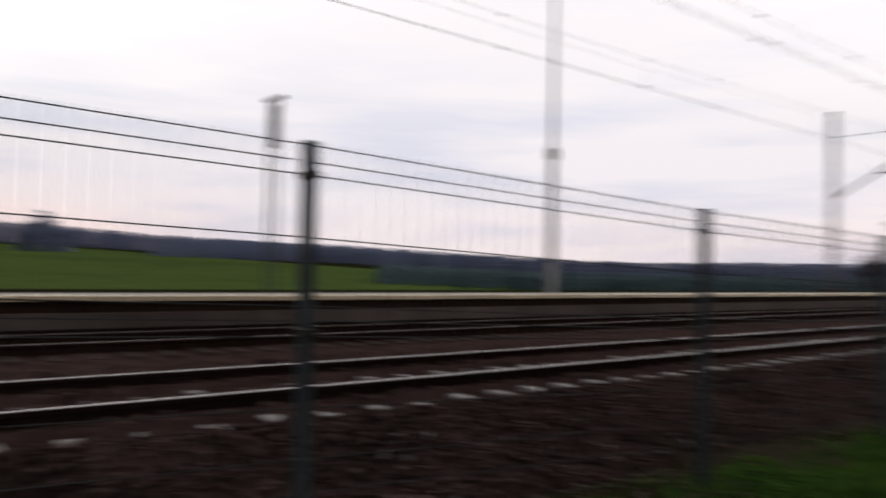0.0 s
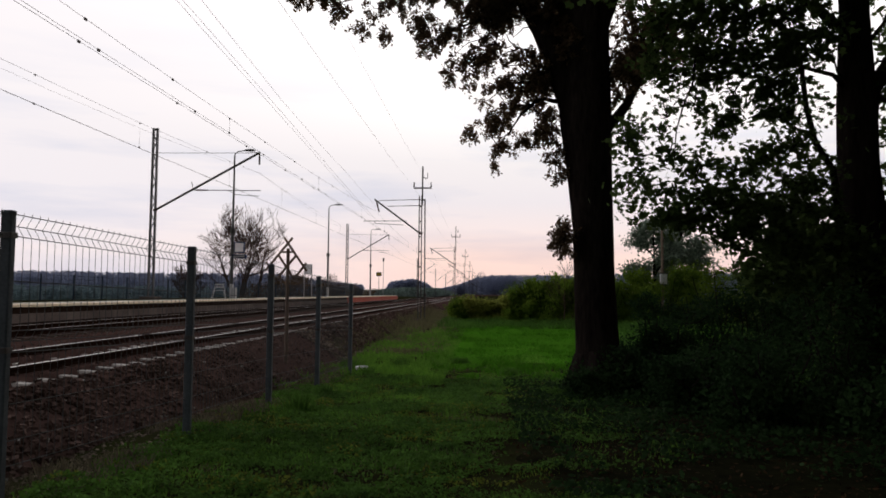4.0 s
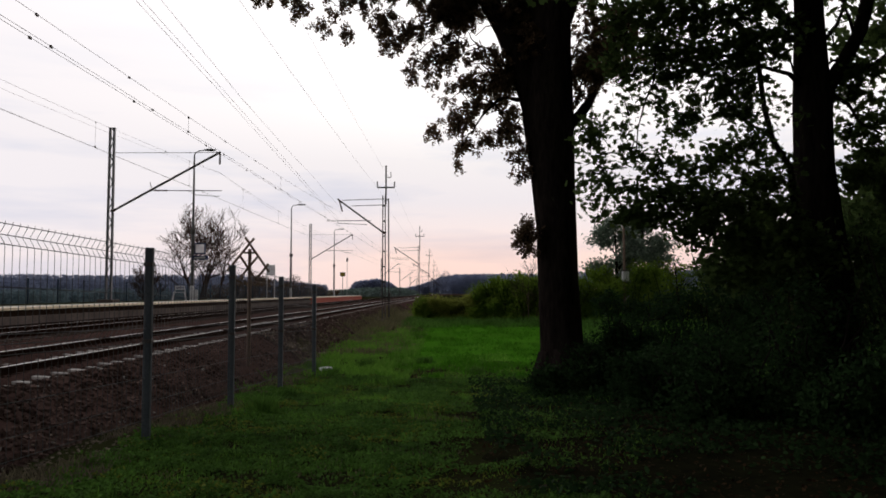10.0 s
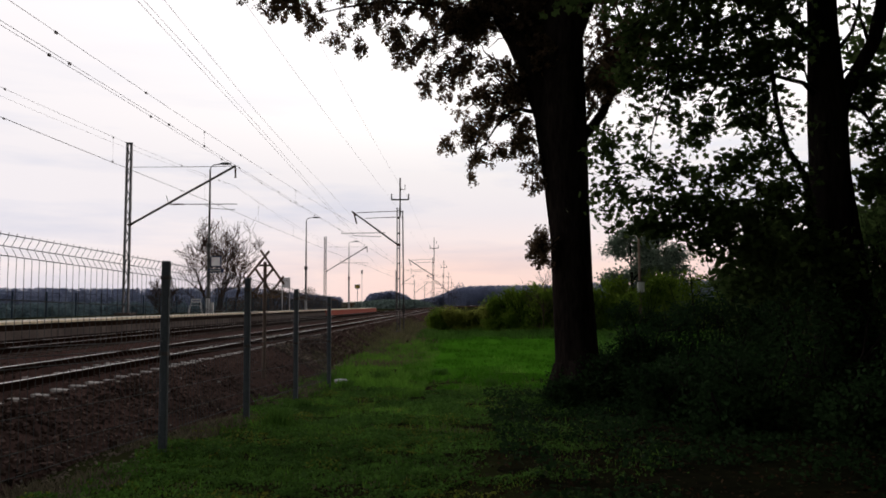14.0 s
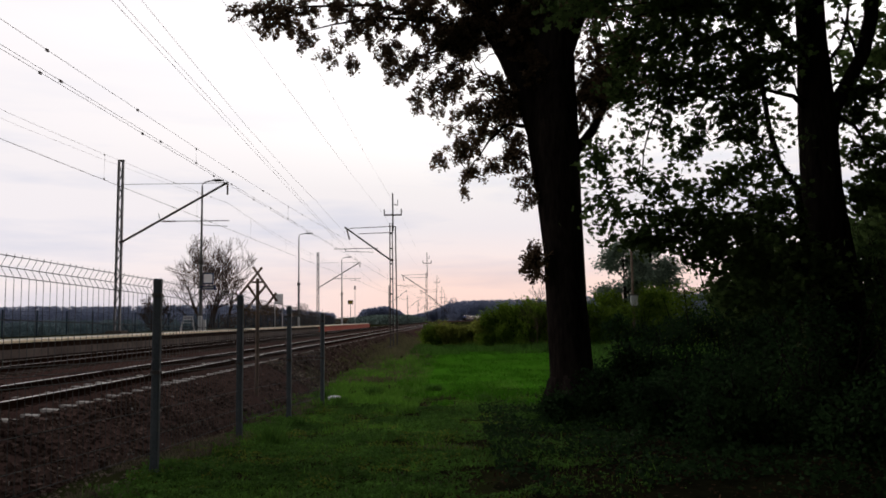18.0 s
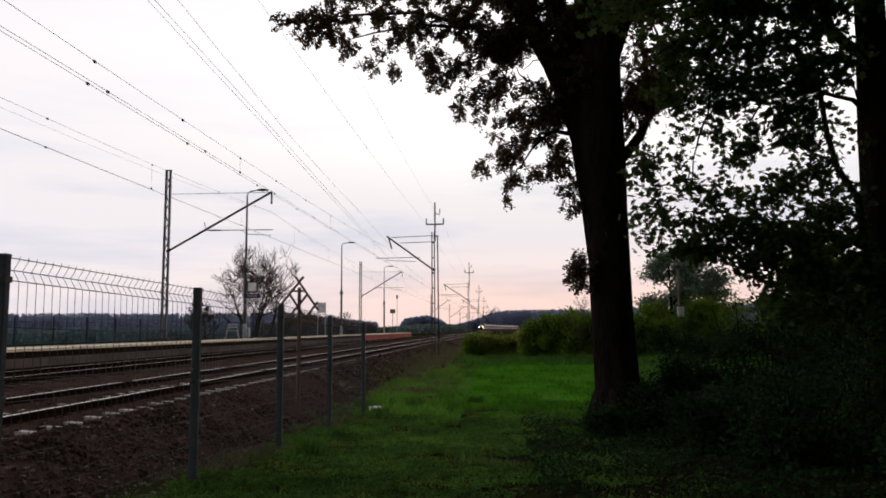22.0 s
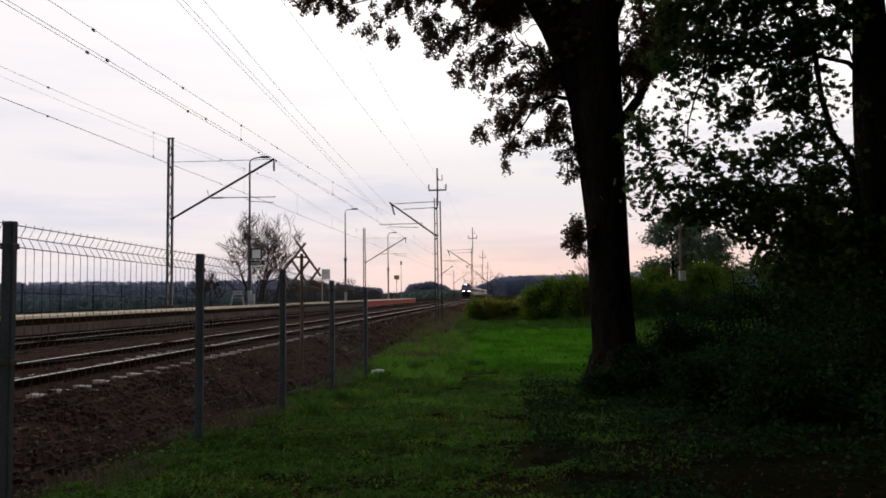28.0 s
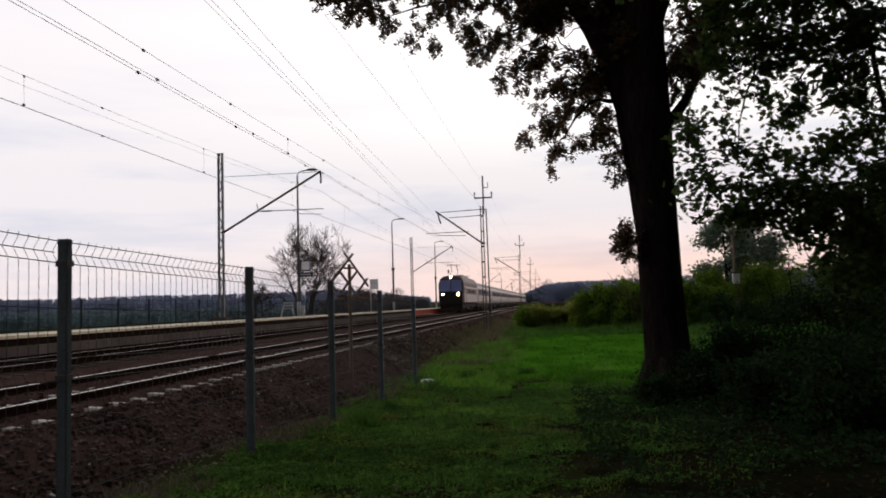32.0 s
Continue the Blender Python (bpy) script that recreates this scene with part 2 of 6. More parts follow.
CABLE = material("copper_cable", ((0.11, 0.10, 0.10), (0.18, 0.165, 0.165)), 0.6, 0.3, scale=4, fine=30, bump=0)
INSULATOR = material("brown_insulator", ((0.06, 0.025, 0.02), (0.10, 0.04, 0.03)), 0.25, scale=6, fine=40, bump=0)
TIMBER = material("weathered_timber", ((0.18, 0.125, 0.10), (0.33, 0.24, 0.19)), 0.9, scale=4, fine=40, bump=0.6, stretch=(1, 1, 0.2))
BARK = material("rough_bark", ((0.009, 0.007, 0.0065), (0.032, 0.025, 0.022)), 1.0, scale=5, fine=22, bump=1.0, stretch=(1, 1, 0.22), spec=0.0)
GREY_BARK = material("grey_bark", ((0.070, 0.046, 0.038), (0.135, 0.09, 0.075)), 1.0, scale=4, fine=22, bump=0.5, spec=0.0)
LEAF_OAK = leafy("oak_leaf", ((0.10, 0.070, 0.046), (0.19, 0.125, 0.076)), 0.4, 0.55)
LEAF_MAPLE = leafy("maple_leaf", ((0.052, 0.085, 0.026), (0.094, 0.140, 0.043)), 0.4, 0.5)
LEAF_BUSH = leafy("bush_leaf", ((0.115, 0.186, 0.0264), (0.211, 0.318, 0.0397)), 0.2, 0.6)
LEAF_GOLD = leafy("yellow_green_leaf", ((0.205, 0.225, 0.047), (0.30, 0.33, 0.07)), 0.2, 0.6)
LEAF_GREY = leafy("grey_green_leaf", ((0.16, 0.215, 0.165), (0.26, 0.325, 0.25)), 0.35, 0.5)
# dark leaf colour that also holds the shade beneath the trees
LEAF_DARK = leafy("undergrowth_shade_leaf", ((0.016, 0.037, 0.013), (0.036, 0.072, 0.025)), 0.3, 0.3)
# the distance haze over the woods is put into this blue-grey colour
FOREST_HAZE = leafy("haze_tinted_forest", ((0.265, 0.305, 0.43), (0.305, 0.345, 0.48)), 0.04, 0.5)
# hedge colour lifted towards blue-green to carry the haze
HEDGE_HAZE = leafy("haze_tinted_hedge", ((0.167, 0.238, 0.273), (0.246, 0.324, 0.351)), 0.1, 0.5)
WHITE_PAINT = material("white_paint", ((0.66, 0.66, 0.68), (0.80, 0.80, 0.82)), 0.5, scale=2, fine=20, bump=0.05)
COACH_GREY = material("coach_paint", ((0.66, 0.585, 0.555), (0.78, 0.70, 0.67)), 0.4, scale=0.7, fine=8, bump=0.03)
COACH_BAND = material("coach_band", ((0.20, 0.135, 0.13), (0.28, 0.19, 0.185)), 0.4, scale=0.7, fine=8, bump=0)
ROOF_GREY = material("roof_paint", ((0.26, 0.225, 0.215), (0.38, 0.33, 0.315)), 0.6, scale=0.7, fine=8, bump=0.05)
LOCO_BODY = material("locomotive_maroon", ((0.075, 0.040, 0.035), (0.12, 0.065, 0.055)), 0.5, scale=0.7, fine=8, bump=0.03)
LOCO_RED = material("locomotive_red", ((0.13, 0.055, 0.035), (0.2, 0.085, 0.055)), 0.45, scale=0.7, fine=8, bump=0.03)
UNDERFRAME = material("underframe_grime", ((0.020, 0.017, 0.015), (0.05, 0.042, 0.036)), 0.9, scale=2, fine=20, bump=0.2)
GLASS = material("dark_glass", ((0.035, 0.055, 0.10), (0.055, 0.08, 0.15)), 0.08, scale=1, fine=6, bump=0, spec=0.6)
# the sky's reflection is put into the glass's blue colour
WINDSCREEN = material("sky_tinted_windscreen", ((0.20, 0.26, 0.60), (0.26, 0.33, 0.70)), 0.15, scale=1, fine=6, bump=0, spec=0.6)
SIGN_PANEL = leafy("frosted_sign_panel", ((0.74, 0.73, 0.74), (0.86, 0.85, 0.86)), 0.02, 0.85)
SIGN_BLUE = material("sign_blue", ((0.015, 0.03, 0.09), (0.025, 0.045, 0.13)), 0.5, scale=2, fine=20, bump=0)
SIGN_YELLOW = material("sign_yellow", ((0.55, 0.42, 0.06), (0.65, 0.50, 0.09)), 0.5, scale=2, fine=20, bump=0)
HEADLIGHT = glow("headlight_glow", (1.0, 0.72, 0.38), 22.0)
HEADLIGHT_COOL = glow("headlight_cool", (1.0, 0.90, 0.72), 18.0)


# ---- building blocks ----
class Mesh:
    """Collects vertices and faces for one mesh."""

    def __init__(self):
        self.v, self.f, self.n = [], [], 0

    def add(self, verts, faces):
        self.v.append(np.asarray(verts, float).reshape(-1, 3))
        self.f.extend([[i + self.n for i in face] for face in faces])
        self.n += len(self.v[-1])
        return self

    def box(self, x0, x1, y0, y1, z0, z1, c=0.0):
        c = min(c, (x1 - x0) / 3, (y1 - y0) / 3)
        if c <= 0:
            v = [(x, y, z) for z in (z0, z1) for x, y in ((x0, y0), (x1, y0), (x1, y1), (x0, y1))]
            return self.add(v, [(3, 2, 1, 0), (4, 5, 6, 7), (0, 1, 5, 4), (1, 2, 6, 5), (2, 3, 7, 6), (3, 0, 4, 7)])
        ring = [(x0 + c, y0), (x1 - c, y0), (x1, y0 + c), (x1, y1 - c), (x1 - c, y1), (x0 + c, y1), (x0, y1 - c), (x0, y0 + c)]
        inner = [(x0 + c, y0 + c), (x1 - c, y0 + c), (x1 - c, y0 + c), (x1 - c, y1 - c), (x1 - c, y1 - c), (x0 + c, y1 - c), (x0 + c, y1 - c), (x0 + c, y0 + c)]
        zc = max(z0, z1 - c)
        v = [(*p, z0) for p in ring] + [(*p, zc) for p in ring] + [(*p, z1) for p in inner]
        f = [tuple(range(7, -1, -1)), tuple(range(16, 24))]
        for i in range(8):
            j = (i + 1) % 8
            f += [(i, j, 8 + j, 8 + i), (8 + i, 8 + j, 16 + j, 16 + i)]
        return self.add(v, f)

    def tube(self, pts, radii, n=8, cap=True):
        pts = [Vector(p) for p in pts]
        radii = [radii] * len(pts) if isinstance(radii, (int, float)) else radii
        v, f, side = [], [], None
        for i, p in enumerate(pts):
            d = (pts[min(i + 1, len(pts) - 1)] - pts[max(i - 1, 0)]).normalized()
            if side is None:
                side = d.cross((0, 0, 1) if abs(d.z) < 0.9 else (1, 0, 0)).normalized()
            side = (side - d * side.dot(d)).normalized()
            up = d.cross(side)
            for j in range(n):
                a = 2 * math.pi * j / n
                v.append(p + (side * math.cos(a) + up * math.sin(a)) * radii[i])
        for i in range(len(pts) - 1):
            for j in range(n):
                k = (j + 1) % n
                f.append((i * n + j, i * n + k, i * n + n + k, i * n + n + j))
        if cap:
            f += [tuple(range(n - 1, -1, -1)), tuple(range((len(pts) - 1) * n, len(pts) * n))]
        return self.add(v, f)

    def beam(self, a, b, w, h):
        """A bar of w by h from a to b."""
        a, b = Vector(a), Vector(b)
        d = (b - a).normalized()
        side = d.cross((0, 0, 1) if abs(d.z) < 0.95 else (0, 1, 0)).normalized() * (w / 2)
        up = side.normalized().cross(d) * (h / 2)
        v = [p + s * side + u * up for p in (a, b) for s, u in ((-1, -1), (1, -1), (1, 1), (-1, 1))]
        return self.add(v, [(3, 2, 1, 0), (4, 5, 6, 7), (0, 1, 5, 4), (1, 2, 6, 5), (2, 3, 7, 6), (3, 0, 4, 7)])

    def loft(self, rings):
        """Closed rings of equal count, one after another, capped."""
        n = len(rings[0])
        v = [p for r in rings for p in r]
        f = [tuple(range(n - 1, -1, -1)), tuple(range((len(rings) - 1) * n, len(rings) * n))]
        for i in range(len(rings) - 1):
            for j in range(n):
                k = (j + 1) % n
                f.append((i * n + j, i * n + k, i * n + n + k, i * n + n + j))
        return self.add(v, f)

    def data(self, name, mat, smooth=False):
        me = bpy.data.meshes.new(name)
        me.from_pydata(np.concatenate(self.v).tolist(), [], self.f)
        me.materials.append(mat)
        if smooth:
            me.polygons.foreach_set("use_smooth", [True] * len(me.polygons))
        me.update()
        return me


def part(name, mesh, mat, parent=None, label="", kind="", smooth=False, at=None):
    """One mesh object, under a thing or a part of it."""
    ob = new(name, mesh.data(name, mat, smooth) if isinstance(mesh, Mesh) else mesh)
    if parent:
        ob.parent = parent
    if at is not None:
        ob.matrix_basis = at
    return tagged(ob, label=label, kind=kind)


def thing(name, label, category, m=None, group="", kind=""):
    ob = tagged(new(name), label, category, group, kind)
    if m is not None:
        ob.matrix_basis = m
    return ob


def tri_cloud(name, centres, normals_a, normals_b, shape, mat, parent, label="", kind="stuff"):
    """Many flat leaves: shape is a fan outline in (u, v); a and b are the leaf's two axes, one row a leaf."""
    shape = np.asarray(shape, float)
    k = len(shape)
    v = centres[:, None, :] + shape[None, :, 0, None] * normals_a[:, None, :] + shape[None, :, 1, None] * normals_b[:, None, :]
    count = len(centres)
    me = bpy.data.meshes.new(name)
    me.vertices.add(count * k)
    me.vertices.foreach_set("co", v.reshape(-1).astype(np.float32))
    me.loops.add(count * k)
    me.loops.foreach_set("vertex_index", np.arange(count * k, dtype=np.int32))
    me.polygons.add(count)
    me.polygons.foreach_set("loop_start", np.arange(0, count * k, k, dtype=np.int32))
    me.materials.append(mat)
    me.update(calc_edges=True)
    ob = new(name, me)
    ob.parent = parent
    return tagged(ob, label=label, kind=kind)


def random_axes(rng, count, size, flat=0.0, spread=0.35):
    """Two right-angled axes for each leaf; flat pulls the leaf's plane towards the level."""
    a = rng.normal(size=(count, 3))
    a[:, 2] *= 1 - flat
    a /= np.linalg.norm(a, axis=1, keepdims=True)
    b = rng.normal(size=(count, 3))
    b[:, 2] *= 1 - flat
    b -= a * (a * b).sum(1, keepdims=True)
    b /= np.linalg.norm(b, axis=1, keepdims=True)
    s = size * (1 + spread * (rng.random((count, 1)) * 2 - 1))
    return a * s, b * s


LEAF = [(-0.5, 0.0), (-0.2, -0.28), (0.25, -0.24), (0.55, 0.0), (0.25, 0.24), (-0.2, 0.28)]
MAPLE = [(-0.5, 0.0), (-0.32, -0.34), (0.0, -0.22), (0.12, -0.52), (0.28, -0.16), (0.62, 0.0), (0.28, 0.16), (0.12, 0.52), (0.0, 0.22), (-0.32, 0.34)]

# ---- the plan, in metres: y runs along the railway, the eye stands over (0, 0) ----
RAIL_Z, NEAR_X, FAR_X = 0.565, -6.48, -11.30
PLAT_X, PLAT_Z, PLAT_END = -12.97, 1.075, 113.0


def bend(y):
    """How far the line has swung to the right, y metres along."""
    return 0.0 if y < 405 else (y - 405) ** 2 / 2500.0


def rise(y):
    """The line's slight climb away from the viewer."""
    return 0.0017 * min(max(y - 5.0, 0.0), 450.0)


def ease(a, b, x):
    t = min(1.0, max(0.0, (x - a) / (b - a)))
    return t * t * (3 - 2 * t)


def ground_z(x, y):
    dip = -0.2 * ease(8, 14, y) * (1 - 0.8 * ease(22, 40, y))
    z = dip * ease(-30, -4, x) * (1 - ease(6, 25, x))
    z += -0.12 * (ease(-4.6, -3.6, -abs(x + 9.5) + 5.4)) if -16 < x < -3.4 else 0.0
    z += 0.034 * max(0.0, -x - 45) * (1 - ease(90, 330, y)) * ease(-1500, -400, x + 400)
    z += 0.035 * noise.noise((x * 0.35, y * 0.35, 3.0)) * (1 if abs(x) < 40 and abs(y) < 80 else 0)
    return z


def grid_sheet(xs, ys, zfun):
    m = Mesh()
    v = [(x, y, zfun(x, y)) for y in ys for x in xs]
    w = len(xs)
    f = [(j * w + i, j * w + i + 1, j * w + w + i + 1, j * w + w + i) for j in range(len(ys) - 1) for i in range(w - 1)]
    return m.add(v, f)


def steps(*runs):
    """Values from runs of (start, end, step), joined."""
    out = []
    for a, b, s in runs:
        out += [a + i * s for i in range(int(round((b - a) / s)))]
    return out + [runs[-1][1]]


# ---- ground ----
gx = steps((-2500, -500, 250), (-500, -100, 40), (-100, -20, 5), (-20, -5, 1), (-5, 8, 0.4), (8, 30, 2), (30, 100, 10), (100, 500, 50), (500, 2500, 250))
gy = steps((-600, -100, 50), (-100, -10, 10), (-10, 24, 0.5), (24, 60, 3), (60, 420, 20), (420, 3500, 140))
ground = part("ground", grid_sheet(gx, gy, lambda x, y: ground_z(x, y) - (1.2 if -415 < x < -31 and -110 < y < 65 else 0.0)), GRASS_SOIL, smooth=True)
tagged(ground, "rough dark grass and soil, rising to far fields", "ground", kind="structure")
fx = steps((-420, -120, 30), (-120, -24, 6))
fy = steps((-120, 75, 15))
field = part("field", grid_sheet(fx, fy, lambda x, y: ground_z(x, y) + 0.12), FAR_FIELD, smooth=True)
tagged(field, "green farm field sloping up behind the platform", "field", kind="structure")


def meadow_z(x, y):
    edge = min(ease(14.0, 20.0, y + 1.6 * noise.noise((x * 0.5, 0, 9))), ease(-2.3, -0.7, x + 0.7 * noise.noise((0, y * 0.4, 4)) + 0.3 * noise.noise((x, y * 1.4, 4))), ease(-0.4, 0.6, 0.32 * y - x + 0.8 * noise.noise((0, y * 0.3, 8))))
    return ground_z(x, y) - 0.10 + 0.13 * edge


crop = part("meadow", grid_sheet(steps((-2.8, 17.36, 0.42)), steps((13.5, 58.5, 0.6)), meadow_z), CROP, smooth=True)
tagged(crop, "bright green meadow strip beside the railway", "meadow", kind="structure")


def shaded_floor_edge(x, y):
    """How far inside the leaf-strewn floor, coloured dark for tree shade, a place lies; above zero is inside."""
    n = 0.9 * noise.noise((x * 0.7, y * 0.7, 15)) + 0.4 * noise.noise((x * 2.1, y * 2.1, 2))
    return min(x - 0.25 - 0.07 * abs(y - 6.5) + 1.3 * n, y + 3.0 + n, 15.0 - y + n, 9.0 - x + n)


floor_sheet = part("shaded_leaf_litter", grid_sheet(steps((-1.0, 10, 0.33)), steps((-5, 17, 0.4)), lambda x, y: ground_z(x, y) - 0.06 + 0.075 * ease(-0.4, 0.5, shaded_floor_edge(x, y))), SHADED_LITTER, smooth=True)
tagged(floor_sheet, "bare soil and leaf litter, coloured dark for the shade beneath the trees", "ground", kind="structure")

# ---- ballast: one bed under both tracks ----
PROFILE = [(-3.85, -0.30), (-4.15, -0.05), (-4.75, 0.28), (-4.95, 0.38), (-5.02, 0.408), (-5.11, 0.406), (-5.15, 0.391), (-5.38, 0.391), (-5.43, 0.45), (-5.80, 0.45), (-5.95, 0.41), (-6.25, 0.44), (-6.50, 0.45), (-6.56, 0.385), (-6.86, 0.385), (-6.92, 0.455),
           (-7.5, 0.45), (-7.56, 0.40), (-7.76, 0.395), (-7.9, 0.36), (-8.9, 0.30), (-9.9, 0.37), (-10.7, 0.43), (-11.9, 0.43), (-12.5, 0.37), (-13.3, 0.20)]
bed = Mesh()
by = steps((-40, 60, 0.8), (60, 400, 20), (400, 1600, 30))
rows = []
for y in by:
    rows += [(x + bend(y) + 0.05 * noise.noise((x, y * 0.8, 1)), y, z + rise(y) + 0.03 * noise.noise((x * 2, y * 1.5, 5))) for x, z in PROFILE]
w = len(PROFILE)
bed.add(rows, [(j * w + i + 1, j * w + i, j * w + w + i, j * w + w + i + 1) for j in range(len(by) - 1) for i in range(w - 1)])
ballast = part("ballast_bed", bed, BALLAST, smooth=True)
tagged(ballast, "dark brown crushed-stone ballast bed under two tracks", "ballast", kind="structure")


def bed_z(x):
    for (x0, z0), (x1, z1) in zip(PROFILE, PROFILE[1:]):
        if x1 <= x <= x0:
            return z0 + (z1 - z0) * (x0 - x) / (x0 - x1)
    return -0.3


def stone_cloud(name, count, seed, x_range, y_range, size, mat, parent, zfun):
    """Angular stones, eight corners each, scattered over a surface."""
    rng = np.random.default_rng(seed)
    x = rng.uniform(*x_range, count)
    y = y_range[0] + (y_range[1] - y_range[0]) * rng.random(count) ** 1.6
    corner = np.array([(a, b, c) for c in (-1, 1) for a, b in ((-1, -1), (1, -1), (1, 1), (-1, 1))], float)
    face = np.array([(3, 2, 1, 0), (4, 5, 6, 7), (0, 1, 5, 4), (1, 2, 6, 5), (2, 3, 7, 6), (3, 0, 4, 7)])
    s = size * rng.uniform(0.55, 1.3, (count, 1, 1)) * rng.uniform(0.6, 1.1, (count, 1, 3))
    v = corner[None] * s * rng.uniform(0.6, 1.15, (count, 8, 3))
    ang, tip = rng.uniform(0, 6.28, count), rng.uniform(-0.6, 0.6, count)
    ca, sa, ct, st = np.cos(ang)[:, None], np.sin(ang)[:, None], np.cos(tip)[:, None], np.sin(tip)[:, None]
    vy, vz = v[..., 1] * ct - v[..., 2] * st, v[..., 1] * st + v[..., 2] * ct
    vx, vy = v[..., 0] * ca - vy * sa, v[..., 0] * sa + vy * ca
    z = np.array([zfun(a, b) for a, b in zip(x, y)])
    v = np.stack([vx + x[:, None], vy + y[:, None], vz + z[:, None] + size * 0.15], -1)
    me = bpy.data.meshes.new(name)
    me.from_pydata(v.reshape(-1, 3).tolist(), [], (face[None] + 8 * np.arange(count)[:, None, None]).reshape(-1, 4).tolist())
    me.materials.append(mat)
    return part(name, me, mat, parent, kind="stuff")


# ---- tracks: rails with worn heads, concrete sleepers ----
def rail_mesh(x, head):
    """A rail's section drawn along the line; head: the worn running surface alone."""
    if head:
        prof = [(-0.018, 0.0), (0.022, 0.0), (0.023, 0.005), (0.015, 0.008), (-0.012, 0.008), (-0.019, 0.005)]
        z0 = RAIL_Z - 0.010
    else:
        prof = [(-0.075, -0.160), (0.075, -0.160), (0.072, -0.145), (0.012, -0.125), (0.010, -0.045), (0.036, -0.032), (0.036, 0.0),
                (-0.036, 0.0), (-0.036, -0.032), (-0.010, -0.045), (-0.012, -0.125), (-0.072, -0.145)]
        z0 = RAIL_Z - 0.010
    return Mesh().loft([[(x + bend(y) + a, y, z0 + rise(y) + b) for a, b in reversed(prof)] for y in [-40, 0, 5, 60, 200] + steps((400, 1600, 25))])


SLEEPER_GAP = 0.463


def sleeper_mesh(mat):
    m = Mesh()
    ring = lambda x, w, top: [(x, -w, -0.14), (x, w, -0.14), (x, w * 0.45, top), (x, -w * 0.45, top)]
    return m.loft([ring(-1.30, 0.14, 0.0), ring(-0.95, 0.15, 0.02), ring(-0.4, 0.14, 0.0), ring(0, 0.12, -0.03), ring(0.4, 0.14, 0.0),
                   ring(0.95, 0.15, 0.02), ring(1.30, 0.14, 0.0)]).data("sleeper", mat)


SLEEPER_DATA = {NEAR_X: sleeper_mesh(SLEEPER), FAR_X: sleeper_mesh(SLEEPER_FAR)}


def track(label, x):
    t = thing("railway_track", label, "railway track", pose(0, 0, 0), "parallel tracks")
    for s in (-0.7535, 0.7535):
        r = part("rail", rail_mesh(x + s, False), RUST, t, "rust-brown steel rail")
        part("rail_head", rail_mesh(x + s, True), RAILHEAD if x == NEAR_X else RAILHEAD_DULL, r, "bright worn running surface" if x == NEAR_X else "dull worn running surface")
    far = Mesh()
    rng = random.Random(int(-x * 10))
    y = -11.88
    while y < 420:
        lift = rng.uniform(-0.008, 0.016)
        if y < 138:
            part("sleeper", SLEEPER_DATA[x], None, t, at=pose(x + rng.uniform(-0.02, 0.02), y, RAIL_Z - 0.16 + lift + rise(y), 0, 0, rng.uniform(-0.8, 0.8)))
        else:
            far.box(x - 1.3 + bend(y), x + 1.3 + bend(y), y - 0.13, y + 0.13, RAIL_Z - 0.3 + rise(y), RAIL_Z - 0.15 + lift + rise(y))
        y += SLEEPER_GAP
    part("sleeper_run", far, SLEEPER_FAR, t, kind="stuff")
    return t


track("near track of rusty rails on pale concrete sleepers", NEAR_X)
track("track of rusty rails on concrete sleepers beside the platform", FAR_X)

# ---- platform ----
platform = thing("platform", "long low concrete railway platform with pale edge slabs", "platform", pose(0, 0, 0), kind="structure")
body = Mesh().loft([[(PLAT_X - 1.95, y, -0.2), (PLAT_X - 0.62, y, -0.2), (PLAT_X - 0.62, y, PLAT_Z - 0.006 + rise(y)), (PLAT_X - 1.95, y, PLAT_Z - 0.006 + rise(y))] for y in (-60, 5, PLAT_END)])
part("platform_deck", body, PAVING, platform, "pale paved deck")
berm = Mesh().loft([[(PLAT_X - 7.5, y, -0.3), (PLAT_X - 1.95, y, -0.3), (PLAT_X - 1.95, y, PLAT_Z - 0.03 + rise(y)), (PLAT_X - 5.6, y, PLAT_Z - 0.03 + rise(y))] for y in (-60, 5, PLAT_END)])
part("platform_verge", berm, GRASS_SOIL, platform, "grassy strip behind the paving")
panel = Mesh().box(-0.14, 0.0, 0.01, 2.99, -0.52, -0.27, 0.015).data("wall_panel", PLATFORM)
part("footing", Mesh().loft([[(PLAT_X - 0.60, y, -0.2), (PLAT_X - 0.10, y, -0.2), (PLAT_X - 0.10, y, PLAT_Z - 0.09 + rise(y)), (PLAT_X - 0.60, y, PLAT_Z - 0.09 + rise(y))] for y in (-60, 5, 71.9)]), SHADOWED_WALL, platform, "concrete footing, coloured dark for the shadow under the slabs")
slab = Mesh().box(-0.62, 0.06, 0.006, 0.994, -0.085, 0.0, 0.015).data("edge_slab", EDGE)
ypos = -42.0
while ypos < PLAT_END - 1.5:
    if ypos < 70.5:
        part("wall_panel", panel, None, platform, at=pose(PLAT_X, ypos, PLAT_Z + rise(ypos)))
    ypos += 3.0
orange_panel = Mesh().box(-0.14, 0.0, 0.01, 2.99, -0.9, -0.087, 0.015).data("orange_panel", ORANGE)
for i in range(14):
    part("orange_panel", orange_panel, None, platform, "orange-red front panel" if i == 0 else "", at=pose(PLAT_X, 72 + i * 3.0, PLAT_Z + rise(72 + i * 3.0)))
for i in range(155):
    part("edge_slab", slab, None, platform, "pale yellowish edge slab" if i == 0 else "", at=pose(PLAT_X, -42 + i * 1.0, PLAT_Z + 0.003 * (i % 3) + rise(-42 + i)))


